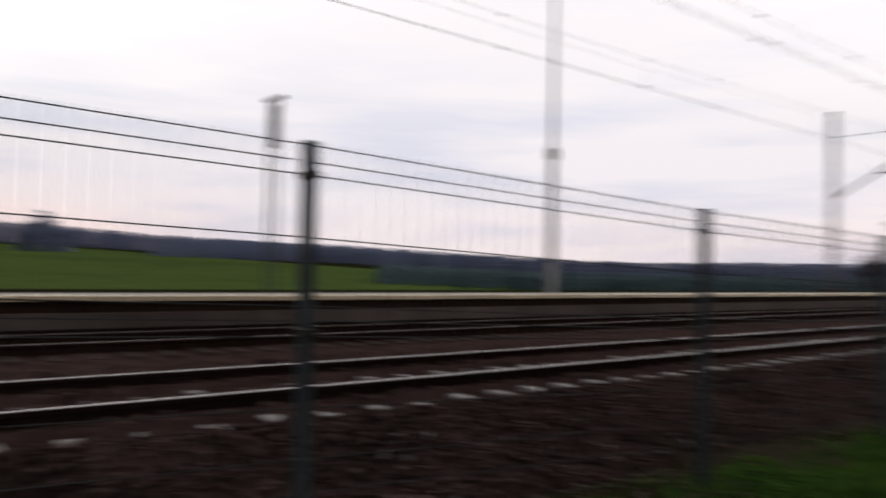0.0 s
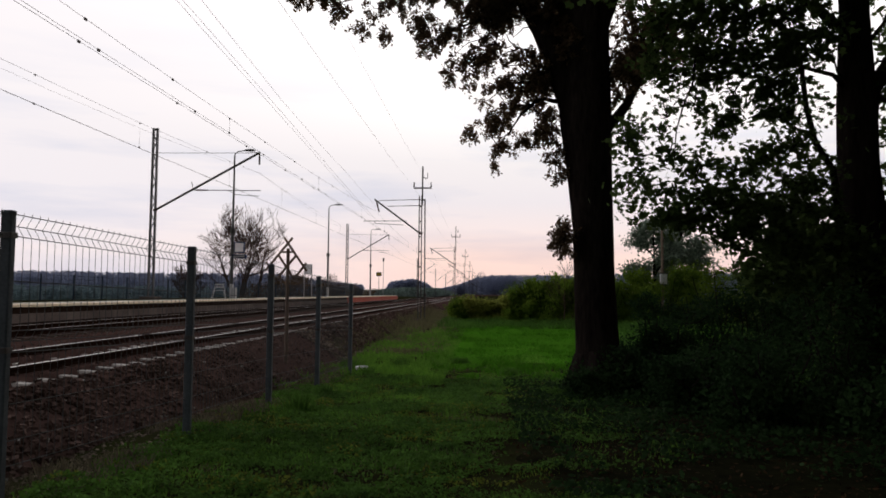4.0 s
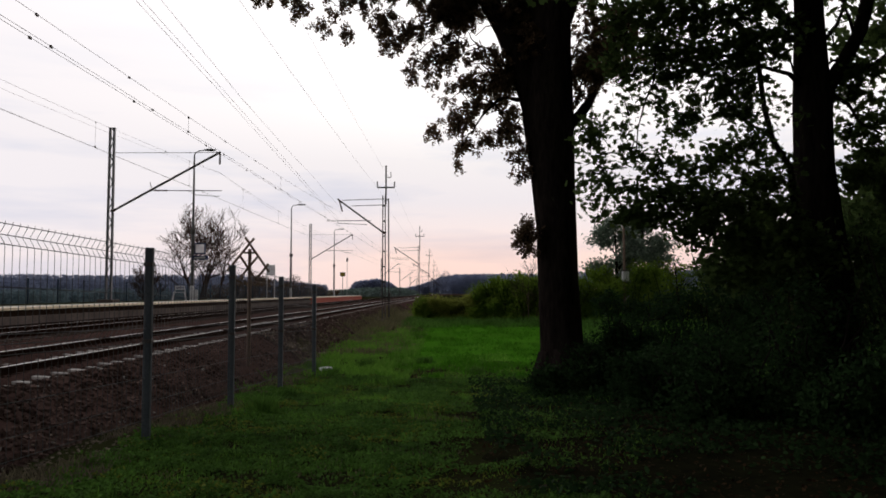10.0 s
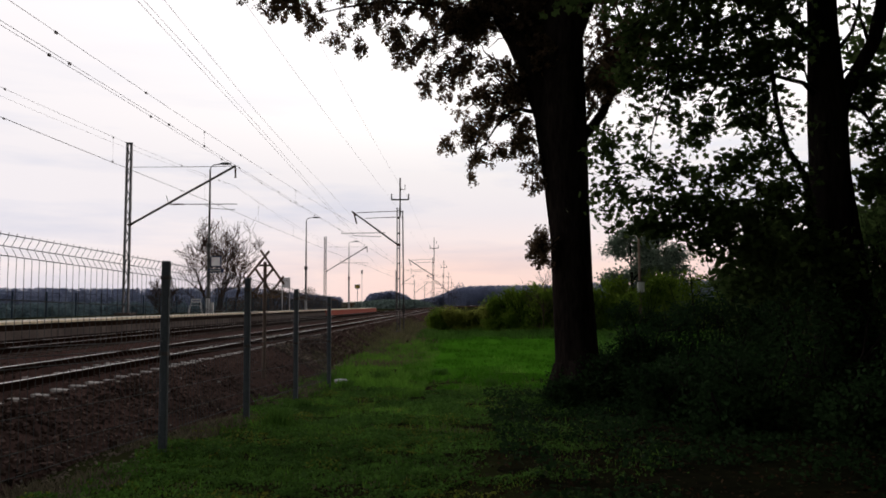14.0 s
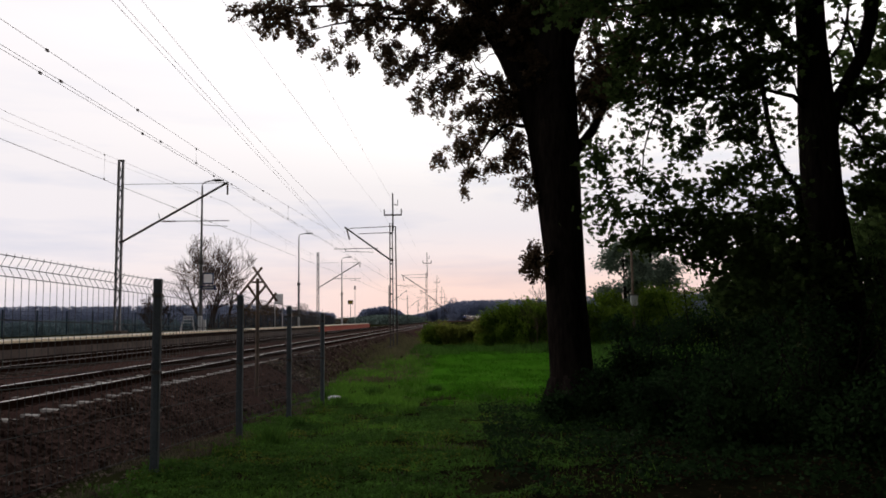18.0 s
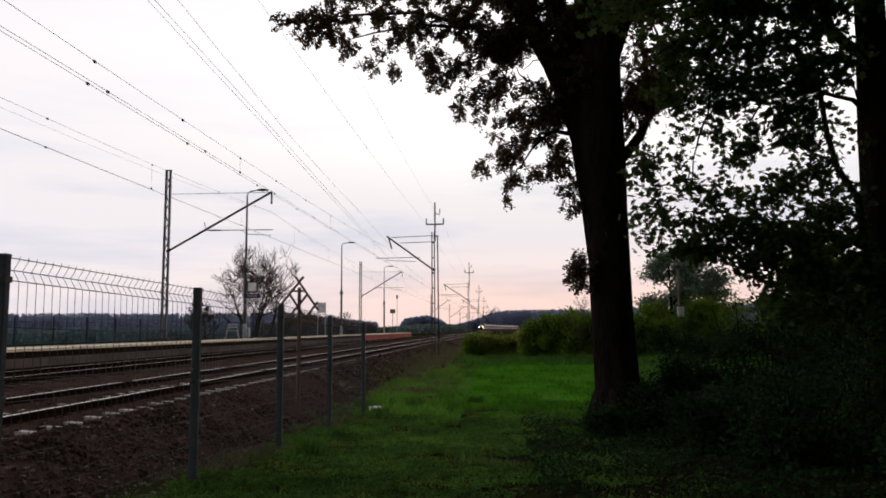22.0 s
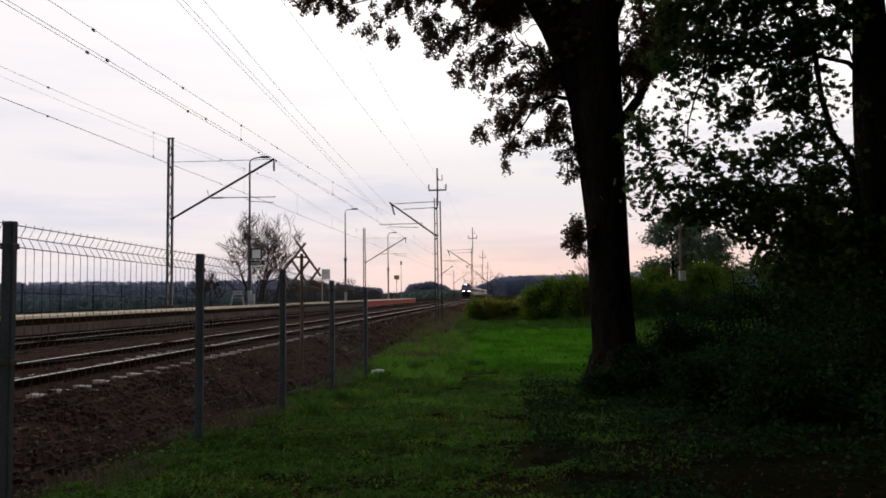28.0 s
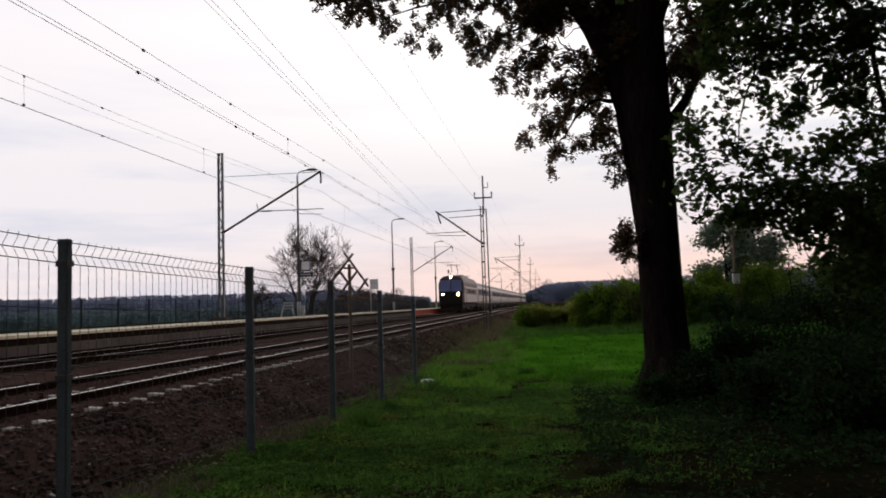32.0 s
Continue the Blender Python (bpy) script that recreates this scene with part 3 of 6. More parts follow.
# ---- mesh fence beside the track ----
FENCE = [(-3.75, -3.9), (-3.60, -1.2), (-3.43, 1.70), (-3.26, 4.92), (-3.08, 7.73), (-3.02, 10.52), (-2.95, 13.3), (-2.86, 16.1)]
TOPS = [0.80, 0.74, 0.66, 0.54, 0.47, 0.40, 0.30, 0.20]
fence = thing("trackside_fence", "grey welded mesh fence on galvanised square posts beside the track", "fence", pose(0, 0, 0))


def fence_post(x, y, top):
    base = ground_z(x, y) - 0.25
    h = top + 1.5 - base
    t = part("post", Mesh().box(-0.04, 0.04, -0.03, 0.03, 0, h - 0.012, 0.008), POST, fence, "square galvanised post", at=pose(x, y, base, 0, 0, -3))
    part("cap", Mesh().box(-0.043, 0.043, -0.033, 0.033, h - 0.018, h, 0.01), POST, t)
    for k in (0.17, 0.95):
        part("clamp", Mesh().box(-0.046, 0.046, -0.04, 0.04, h - k - 0.02, h - k + 0.02, 0.004), DARK_STEEL, t, "dark fixing clamp")


def fence_panel(a, b, za, zb):
    """A welded wire panel with a fold along its top, hung between two posts."""
    (x0, y0), (x1, y1) = a, b
    length = math.hypot(x1 - x0, y1 - y0)
    ang = math.degrees(math.atan2(y1 - y0, x1 - x0))
    drop = (zb - za) / length
    wire = lambda z, off: Mesh().tube([(0.05, off, z + drop * 0.05), (length - 0.05, off, z + drop * (length - 0.05))], 0.0038, 5)
    t = part("mesh_panel", wire(0.0, 0.0), WIRE, fence, "welded wire panel with folded top", at=pose(x0, y0, za + 1.5 - 0.02, 0, 0, ang))
    for z, off in ((-0.075, 0.045), (-0.15, 0.0), (-0.46, 0.0), (-0.80, 0.0), (-0.875, 0.045), (-0.95, 0.0), (-1.30, 0.0), (-1.55, 0.0), (-1.72, 0.0)):
        part("horizontal_wire", wire(z, off), WIRE, t)
    count = max(4, int(length / 0.09))
    for i in range(count):
        u = 0.07 + (length - 0.14) * i / (count - 1)
        d = drop * u
        pts = [(u, 0, 0.02 + d), (u, 0.006, -0.01 + d), (u, 0.045, -0.075 + d), (u, 0.006, -0.14 + d), (u, 0, -0.16 + d), (u, 0, -0.79 + d), (u, 0.045, -0.875 + d),
               (u, 0, -0.96 + d), (u, 0, -1.74 + d)]
        part("vertical_wire", Mesh().tube(pts, 0.0026, 4), WIRE, t)


for (x, y), top in zip(FENCE, TOPS):
    fence_post(x, y, top)
for i in range(len(FENCE) - 1):
    fence_panel(FENCE[i], FENCE[i + 1], TOPS[i], TOPS[i + 1])


# ---- fence behind the platform ----
BACK_X = PLAT_X - 5.03
rear = Mesh().box(-0.03, 0.03, -0.03, 0.03, 0, 1.10, 0.006).data("rear_fence_post", GREEN_METAL)
back_wires = Mesh()
for z in (0.08, 0.24, 0.40, 0.56, 0.72, 0.88, 1.04):
    back_wires.tube([(0, 0, z), (0, 2.5, z)], 0.004, 4)
for i in range(24):
    back_wires.tube([(0, 0.05 + i * 0.104, 0.04), (0, 0.05 + i * 0.104, 1.08)], 0.005, 4)
back_data = back_wires.data("wire_mesh", GREEN_METAL)
rear_fence = thing("platform_fence", "dark blue-green wire mesh fence along the platform's back", "fence", pose(0, 0, 0))
for i in range(40):
    y = 14.9 + i * 2.5
    if y > PLAT_END - 3:
        break
    part("post", rear, None, rear_fence, at=pose(BACK_X, y, PLAT_Z - 0.03 + rise(y)))
    part("wire_mesh", back_data, None, rear_fence, at=pose(BACK_X, y, PLAT_Z - 0.03 + rise(y)))


# ---- overhead line: masts, arms, wires ----
def lattice(x, y, w0, w1, z0, z1, s, half=0.028):
    """One channel leg of a battened mast."""
    return Mesh().add([(x + s * (w0 if k == 0 else w1) + a, y + b, z) for k, z in enumerate((z0, z1)) for a, b in ((-half, -0.07), (half, -0.07), (half, 0.07), (-half, 0.07))],
                      [(3, 2, 1, 0), (4, 5, 6, 7), (0, 1, 5, 4), (1, 2, 6, 5), (2, 3, 7, 6), (3, 0, 4, 7)])


def insulator(m, a, b, r=0.05, n=6):
    a, b = Vector(a), Vector(b)
    pts, rad = [], []
    for i in range(n * 2 + 1):
        pts.append(a.lerp(b, i / (n * 2)))
        rad.append(r if i % 2 else r * 0.5)
    m.tube(pts, rad, 8)


def mast_left(x, y, base, wires_x, height=9.06):
    """A battened steel mast on the platform side with a raked arm over the far track."""
    t = thing("catenary_mast", "grey battened steel catenary mast with a raked cantilever arm", "catenary mast", pose(x, y, base), "masts on the platform side")
    top = RAIL_Z + 9.12 - base
    for s in (-1, 1):
        part("leg", lattice(0, 0, 0.125, 0.10, 0, top, s, 0.04), MAST, t)
    z, turn = 0.4, 1
    while z < top - 0.5:
        w = 0.11 - 0.025 * z / top
        part("lacing", Mesh().beam((-w * turn, -0.062, z), (w * turn, -0.062, z + 0.5), 0.012, 0.045), MAST, t)
        z, turn = z + 0.5, -turn
    part("cap_plate", Mesh().box(-0.17, 0.17, -0.09, 0.09, top, top + 0.02), MAST, t)
    part("footing", Mesh().box(-0.4, 0.4, -0.4, 0.4, -0.1, 0.14, 0.03), PLATFORM, t, "concrete footing block")
    reach = wires_x - x
    za, zb = RAIL_Z + 5.06 - base, RAIL_Z + 7.92 - base
    arm = part("cantilever_arm", Mesh().tube([(0.2, 0, za), (reach + 0.02, 0, zb)], 0.055, 10), DARK_STEEL, t, "dark raked steel arm")
    part("arm_insulator", Mesh().tube([(0.02, 0, za - 0.06), (0.2, 0, za)], 0.075, 8), INSULATOR, arm)
    part("tie_rod", Mesh().tube([(0, 0, zb - 0.02), (reach * 0.82, 0, zb - 0.03), (reach, 0, zb - 0.01)], [0.013, 0.013, 0.02], 6), DARK_STEEL, t)
    zc = RAIL_Z + 6.0 - base
    reg = part("registration_arm", Mesh().tube([(reach * 0.36, 0, zc + 0.42), (reach * 0.38, 0, zc + 0.02), (reach + 0.1, 0, zc)], 0.022, 6), DARK_STEEL, t)
    ins = Mesh()
    insulator(ins, (reach * 0.40, 0, zc + 0.02), (reach * 0.52, 0, zc + 0.015))
    part("insulator", ins, INSULATOR, reg)
    part("steady_arm", Mesh().tube([(reach * 0.72, 0, zc - 0.02), (reach * 0.78, 0, zc - 0.2), (reach, 0, zc - 0.28)], 0.016, 6), DARK_STEEL, t)
    hang = Mesh()
    insulator(hang, (reach, 0, zb - 0.08), (reach, 0, zb - 0.62), 0.06)
    part("hanging_insulator", hang, INSULATOR, t)
    return t


def mast_right(x, y, base, wires_x, strut=True, extra=0.0):
    """A battened mast beside the near track with a raked arm to the left and a tall top for feeder wires."""
    t = thing("catenary_mast", "steel catenary mast with crossarms on a tall top", "catenary mast", pose(x, y, base), "masts beside the near track")
    top = RAIL_Z + 6.76 - base
    for s in (-1, 1):
        part("leg", lattice(-0.14, 0, 0.085, 0.07, 0, top, s), DARK_STEEL, t)
    z = 0.35
    while z < top:
        w = 0.07
        part("batten", Mesh().box(-w - 0.14, w - 0.14, -0.06, 0.06, z - 0.04, z + 0.04), DARK_STEEL, t)
        z += 0.9
    part("footing", Mesh().box(-0.34, 0.34, -0.34, 0.34, -0.7, -0.02, 0.03), PLATFORM, t, "concrete footing block")
    if strut:
        part("strut", Mesh().beam((0.17, 0, 0), (0.12, 0, top - 0.25), 0.07, 0.07), DARK_STEEL, t)
        part("strut_tie", Mesh().beam((0.0, 0, top - 0.25), (0.16, 0, top - 0.2), 0.06, 0.06), DARK_STEEL, t)
        part("cable_joint", Mesh().box(0.09, 0.25, -0.09, 0.09, 1.0, 1.5, 0.03), DARK_STEEL, t)
    pole_top = RAIL_Z + extra + 8.55 - base
    part("top_pole", Mesh().tube([(-0.03, 0, top - 0.5), (-0.03, 0, pole_top)], 0.045, 8), DARK_STEEL, t)
    zc = RAIL_Z + extra + 7.25 - base
    cross = part("crossarm", Mesh().box(-0.56, 0.50, -0.04, 0.04, zc - 0.05, zc + 0.03, 0.01), DARK_STEEL, t)
    for s in (-0.54, 0.48):
        pin = Mesh()
        insulator(pin, (s, 0, zc + 0.03), (s, 0, zc + 0.34), 0.05, 3)
        part("pin_insulator", pin, DARK_STEEL, cross)
    bracket = part("bracket", Mesh().tube([(-0.03, 0, zc + 0.62), (0.26, 0, zc + 0.58), (0.26, 0, zc + 0.90)], 0.03, 6), DARK_STEEL, t)
    reach = wires_x - x
    za, zb = RAIL_Z + 4.56 - base, RAIL_Z + 6.56 - base
    arm = part("cantilever_arm", Mesh().tube([(-0.2, 0, za), (reach, 0, zb)], 0.05, 10), DARK_STEEL, t, "dark raked steel arm")
    part("arm_insulator", Mesh().tube([(-0.02, 0, za - 0.05), (-0.2, 0, za)], 0.075, 8), INSULATOR, arm)
    part("tie_rod", Mesh().tube([(0, 0, zb + 0.0), (reach * 0.9, 0, zb - 0.08)], 0.022, 6), DARK_STEEL, t)
    part("tie_rod", Mesh().tube([(0, 0, zb - 0.36), (reach * 0.72, 0, zb - 0.42)], 0.022, 6), DARK_STEEL, t)
    zr = RAIL_Z + 5.25 - base
    reg = part("registration_arm", Mesh().tube([(reach * 0.32, 0, zr + 0.02), (reach * 1.22, 0, zr)], 0.022, 6), DARK_STEEL, t)
    part("steady_arm", Mesh().tube([(reach * 0.40, 0, zr - 0.22), (reach * 0.98, 0, zr - 0.14), (reach * 1.0, 0, zr)], 0.018, 6), DARK_STEEL, reg)
    hang = Mesh()
    insulator(hang, (reach * 0.96, 0, zb - 0.1), (reach * 0.9, 0, zb - 0.75), 0.06)
    part("hanging_insulator", hang, INSULATOR, t)
    return t


for i, y in enumerate((37, 89, 174, 240, 306, 372, 438, 504)):
    x = (-16.6 if y < 50 else -16.2 if y < PLAT_END else -15.3) + bend(y)
    mast_left(x, y, PLAT_Z - 0.03 + rise(y) if y < PLAT_END else 0.0, FAR_X + bend(y) + 0.05)
for i, y in enumerate((44.8, 92, 139, 186, 233, 280, 330, 380, 430, 480)):
    mast_right((-3.67 if i == 0 else -3.42) + bend(y), y, 0.05, NEAR_X - 0.1 + bend(y), i == 0, 0.0 if i == 0 else 0.65)


def cable(label, x, heights, sag, ys, r=0.0095):
    """A wire from support to support; heights above the rail at the supports."""
    t = thing("overhead_wire", label, "overhead wire", pose(0, 0, 0), "overhead wires")
    pts = []
    for a, b in zip(ys, ys[1:]):
        for i in range(12):
            u = i / 12
            y = a + (b - a) * u
            pts.append((x + bend(y), y, RAIL_Z + heights - sag * 4 * u * (1 - u)))
    y = ys[-1]
    pts.append((x + bend(y), y, RAIL_Z + heights))
    part("wire", Mesh().tube(pts, r, 5, cap=False), CABLE, t)
    y = 9.0 + (x * 7.0) % 4.0
    while r > 0.0036 and y < 50:
        i = max(k for k in range(len(pts)) if pts[k][1] <= y)
        (xa, ya, za), (xb, yb, zb) = pts[i], pts[min(i + 1, len(pts) - 1)]
        u = (y - ya) / max(yb - ya, 0.01)
        za = za + (zb - za) * u
        part("wire_clamp", Mesh().box(xa - 0.013, xa + 0.013, y - 0.035, y + 0.035, za - 0.028, za + 0.013), CABLE, t)
        y += 5.6 + 2.2 * math.sin(y * 3.1 + x)
    return t, pts


LEFT_Y = (-68, -15.6, 37, 89, 131, 174, 240, 306, 372, 438, 504)
RIGHT_Y = (-80, -18, 44.8, 92, 139, 186, 233, 280, 330, 380, 430, 480)
cable("twin copper contact wire over the platform track", FAR_X + 0.05, 5.61, 0.03, LEFT_Y, 0.0085)
mess_far, pts_far = cable("sagging messenger wire over the platform track", FAR_X + 0.05, 6.90, 0.64, LEFT_Y, 0.0042)
cable("thin sagging auxiliary wire over the platform track", FAR_X + 0.08, 6.87, 0.86, LEFT_Y, 0.003)
cable("copper contact wire over the near track", NEAR_X - 0.02, 4.94, 0.03, RIGHT_Y, 0.0041)
cable("copper contact wire over the near track", NEAR_X + 0.05, 4.96, 0.03, RIGHT_Y, 0.0041)
mess_near, pts_near = cable("sagging messenger wire over the near track", NEAR_X, 5.82, 0.50, RIGHT_Y, 0.0041)
for parent, pts, low, x in ((mess_far, pts_far, 5.61, FAR_X + 0.05), (mess_near, pts_near, 4.95, NEAR_X)):
    for p in pts[1::2]:
        if p[1] < 250:
            part("dropper", Mesh().tube([p, (x + bend(p[1]), p[1], RAIL_Z + low)], 0.003, 4), CABLE, parent)
            part("clamp", Mesh().box(p[0] - 0.015, p[0] + 0.015, p[1] - 0.03, p[1] + 0.03, RAIL_Z + low - 0.015, RAIL_Z + low + 0.035), CABLE, parent)
            part("clamp", Mesh().box(p[0] - 0.012, p[0] + 0.012, p[1] - 0.025, p[1] + 0.025, p[2] - 0.04, p[2] + 0.01), CABLE, parent)
cable("feeder wire on the masts' crossarms", -4.21, 7.25, 0.42, RIGHT_Y, 0.0032)
cable("feeder wire on the masts' crossarms", -3.19, 7.25, 0.42, RIGHT_Y, 0.0024)


def anchor_wire(label, pts, r):
    t = thing("overhead_wire", label, "overhead wire", pose(0, 0, 0), "overhead wires")
    part("wire", Mesh().tube([(x, y, z + 1.5) for x, y, z in pts], r, 5), CABLE, t)
    return t


# wires that leave the line for their anchor behind the viewer
for dx, dz in ((0.0, 0.0), (0.10, 0.04)):
    anchor_wire("wire rising from the near track to its anchor", [(-6.5 + dx, 44.8, 4.25 + dz), (-6.48 + dx, 35, 4.83 + dz), (-6.48 + dx, 23, 5.61 + dz), (-6.48 + dx, 15.7, 6.05 + dz), (-6.4 + dx, 0, 6.95 + dz), (-6.3 + dx, -18, 7.9 + dz)], 0.0043)
anchor_wire("messenger wire rising from the near track to its anchor", [(-6.5, 44.8, 5.2), (-6.48, 35.7, 5.61), (-6.48, 30, 5.80), (-6.48, 23.4, 6.12), (-6.48, 17.2, 6.58), (-6.4, 0, 7.9), (-6.3, -18, 9.2)], 0.0044)


# ---- platform lamps, signs, bench ----
def platform_lamp(x, y, height, joint):
    t = thing("platform_lamp", "tall grey tapered platform lamp with a short curved bracket", "street lamp", pose(x, y, PLAT_Z - 0.03 + rise(y)), "lamps along the platform")
    part("pole", Mesh().tube([(0, 0, 0), (0, 0, joint), (0, 0, joint + 0.05), (0, 0, height)], [0.11, 0.10, 0.075, 0.05], 10), LAMP_POLE, t)
    part("base_sleeve", Mesh().tube([(0, 0, 0), (0, 0, 0.9)], 0.13, 10), WHITE_PAINT, t, "white painted base")
    part("joint_ring", Mesh().tube([(0, 0, joint - 0.18), (0, 0, joint + 0.12)], 0.17, 10), DARK_STEEL, t, "black clamp ring")
    part("bracket", Mesh().tube([(0, 0, height), (0.05, 0, height + 0.18), (0.25, 0, height + 0.3), (0.7, 0, height + 0.36)], 0.035, 8), LAMP_POLE, t)
    part("lamp_head", Mesh().loft([[(0.6 + u, w * c, height + 0.36 + h * s) for c, s in ((-1, 0), (-0.6, 0.7), (0.6, 0.7), (1, 0), (0.5, -0.5), (-0.5, -0.5))]
                                   for u, w, h in ((0.0, 0.05, 0.05), (0.2, 0.13, 0.11), (0.5, 0.15, 0.12), (0.75, 0.06, 0.05))]), LAMP_POLE, t)
    return t


for x, y in ((-16.0, 16.9), (-15.85, 46.9), (-15.9, 76.6), (-16.0, 106.4)):
    platform_lamp(x, y, 9.0, 4.25)


def name_sign(x, y):
    t = thing("lamp_sign", "white panel over a blue strip, clamped to a lamp", "sign", pose(x, y, PLAT_Z - 0.03 + rise(y)))
    for a, b, c, d in ((0.16, 0.23, 2.84, 3.53), (0.77, 0.84, 2.84, 3.53), (0.23, 0.77, 2.84, 2.92), (0.23, 0.77, 3.46, 3.53)):
        part("frame", Mesh().box(a, b, -0.19, -0.10, c, d), SIGN_BLUE, t, "dark frame")
    part("panel", Mesh().box(0.23, 0.77, -0.175, -0.158, 2.92, 3.46, 0.01), SIGN_PANEL, t, "white panel")
    strip = part("strip", Mesh().box(0.02, 0.98, -0.18, -0.08, 2.50, 2.75, 0.02), SIGN_BLUE, t, "blue name strip")
    part("lettering", Mesh().box(0.16, 0.84, -0.188, -0.18, 2.59, 2.66), WHITE_PAINT, strip)
    for z in (2.7, 3.3):
        part("clamp", Mesh().tube([(0, 0, z - 0.03), (0, 0, z + 0.03)], 0.135, 10), DARK_STEEL, t)
    return t


name_sign(-15.85, 46.9)
cab = thing("meter_cabinet", "small white meter cabinet at the foot of a lamp", "cabinet", pose(-15.57, 46.7, PLAT_Z - 0.03 + rise(46.7)))
part("body", Mesh().box(-0.12, 0.12, -0.10, 0.10, 0, 0.66, 0.02), WHITE_PAINT, cab)
part("door", Mesh().box(-0.09, 0.09, -0.112, -0.10, 0.08, 0.60, 0.01), WHITE_PAINT, cab)


def bench(x, y, turn):
    t = thing("bench", "small white-painted platform seat with splayed legs", "bench", pose(x, y, PLAT_Z - 0.03 + rise(y), 0, 0, turn))
    for s in (-1, 1):
        part("front_leg", Mesh().beam((s * 0.42, -0.24, 0), (s * 0.28, -0.16, 0.47), 0.06, 0.06), WHITE_PAINT, t)
        part("back_leg", Mesh().beam((s * 0.40, 0.24, 0), (s * 0.24, 0.28, 0.90), 0.06, 0.06), WHITE_PAINT, t)
        part("side_rail", Mesh().beam((s * 0.29, -0.18, 0.44), (s * 0.29, 0.26, 0.44), 0.05, 0.05), WHITE_PAINT, t)
    for i in range(3):
        part("seat_slat", Mesh().box(-0.38, 0.38, -0.22 + i * 0.15, -0.10 + i * 0.15, 0.465, 0.50, 0.008), WHITE_PAINT, t)
    for z in (0.64, 0.80):
        part("back_slat", Mesh().box(-0.30, 0.30, 0.21, 0.245, z, z + 0.10, 0.008), WHITE_PAINT, t)
    return t


bench(-16.52, 46.6, 15)


def info_board(x, y):
    t = thing("info_board", "pale timetable board on two posts", "notice board", pose(x, y, PLAT_Z - 0.03 + rise(y), 0, 0, 8))
    for s in (-0.36, 0.36):
        part("post", Mesh().tube([(s, 0, 0), (s, 0, 3.1)], 0.045, 8), WHITE_PAINT, t)
    part("board", Mesh().box(-0.41, 0.41, -0.07, -0.045, 2.15, 3.15, 0.008), SIGN_PANEL, t)
    for i in range(3):
        part("text_bar", Mesh().box(-0.30, 0.30 - 0.1 * (i % 3), -0.076, -0.07, 2.72 + i * 0.13, 2.745 + i * 0.13), ROOF_GREY, t)
    return t


info_board(-17.2, 73.5)


def track_sign(x, y, base, z):
    t = thing("track_sign", "small square yellow and dark sign on a thin pole", "sign", pose(x, y, base))
    part("pole", Mesh().tube([(0, 0, 0), (0, 0, z)], 0.035, 8), LAMP_POLE, t)
    part("plate", Mesh().box(-0.34, 0.34, -0.05, -0.02, z - 0.3, z + 0.22, 0.01), DARK_STEEL, t)
    part("face", Mesh().box(-0.24, 0.24, -0.062, -0.05, z - 0.2, z + 0.1, 0.01), SIGN_YELLOW, t)
    return t


track_sign(-13.9, 100.0, PLAT_Z - 0.03 + rise(100), 2.9)
sig = thing("signal_post", "slim pale signal post beyond the platform end", "signal", pose(-16.9, 127, 0.0))
part("post", Mesh().tube([(0, 0, -0.2), (0, 0, 7.2)], [0.05, 0.04], 8), WHITE_PAINT, sig)
part("head", Mesh().box(-0.13, 0.13, -0.14, 0.14, 6.9, 7.5, 0.04), MAST, sig, "grey signal head")


fs = thing("platform_sign_frame", "tall pale twin-post sign frame on the platform", "sign frame", pose(-16.0, 7.65, PLAT_Z - 0.03))
for s in (-0.22, 0.22):
    part("post", Mesh().tube([(s, 0, 0), (s, 0, 4.4)], 0.035, 8), LAMP_POLE, fs)
part("top_bar", Mesh().box(-0.42, 0.42, -0.05, 0.05, 4.4, 4.47, 0.01), DARK_STEEL, fs, "dark top bar")
part("sign_panel", Mesh().box(-0.19, 0.19, -0.02, 0.02, 3.3, 4.3, 0.005), LAMP_POLE, fs, "pale sign panel")


# ---- the wooden lattice on its pole ----
def lattice_sign(x, y):
    base = ground_z(x, y) - 0.1
    t = thing("wooden_lattice_sign", "dark rustic timber lattice of crossed laths on a pole", "wooden sign", pose(x, y, base, 0, 0, 4))
    eye = 1.46 - base
    part("pole", Mesh().tube([(0.0, 0, 0), (0.0, 0, eye + 0.98)], [0.042, 0.036], 8), TIMBER, t)
    lath = lambda a, b, off: Mesh().beam((a[0] * 0.86, off, eye + 1.2 - (1.2 - a[1]) * 0.86), (b[0] * 0.86, off, eye + 1.2 - (1.2 - b[1]) * 0.86), 0.030, 0.046)
    for a, b, off in (((-0.10, 1.22), (0.48, 0.38), -0.055), ((0.12, 1.20), (-0.52, 0.40), -0.095), ((-0.23, 0.78), (0.13, 0.24), -0.055), ((0.23, 0.78), (-0.22, 0.22), -0.095),
                      ((-0.52, 0.60), (-0.30, 0.26), -0.055), ((0.47, 0.58), (0.20, 0.22), -0.095)):
        part("lath", lath(a, b, off), TIMBER, t)
    part("crossbar", Mesh().box(-0.12, 0.12, -0.05, -0.02, eye + 0.88, eye + 0.92), TIMBER, t)
    return t


lattice_sign(-4.19, 15.9)


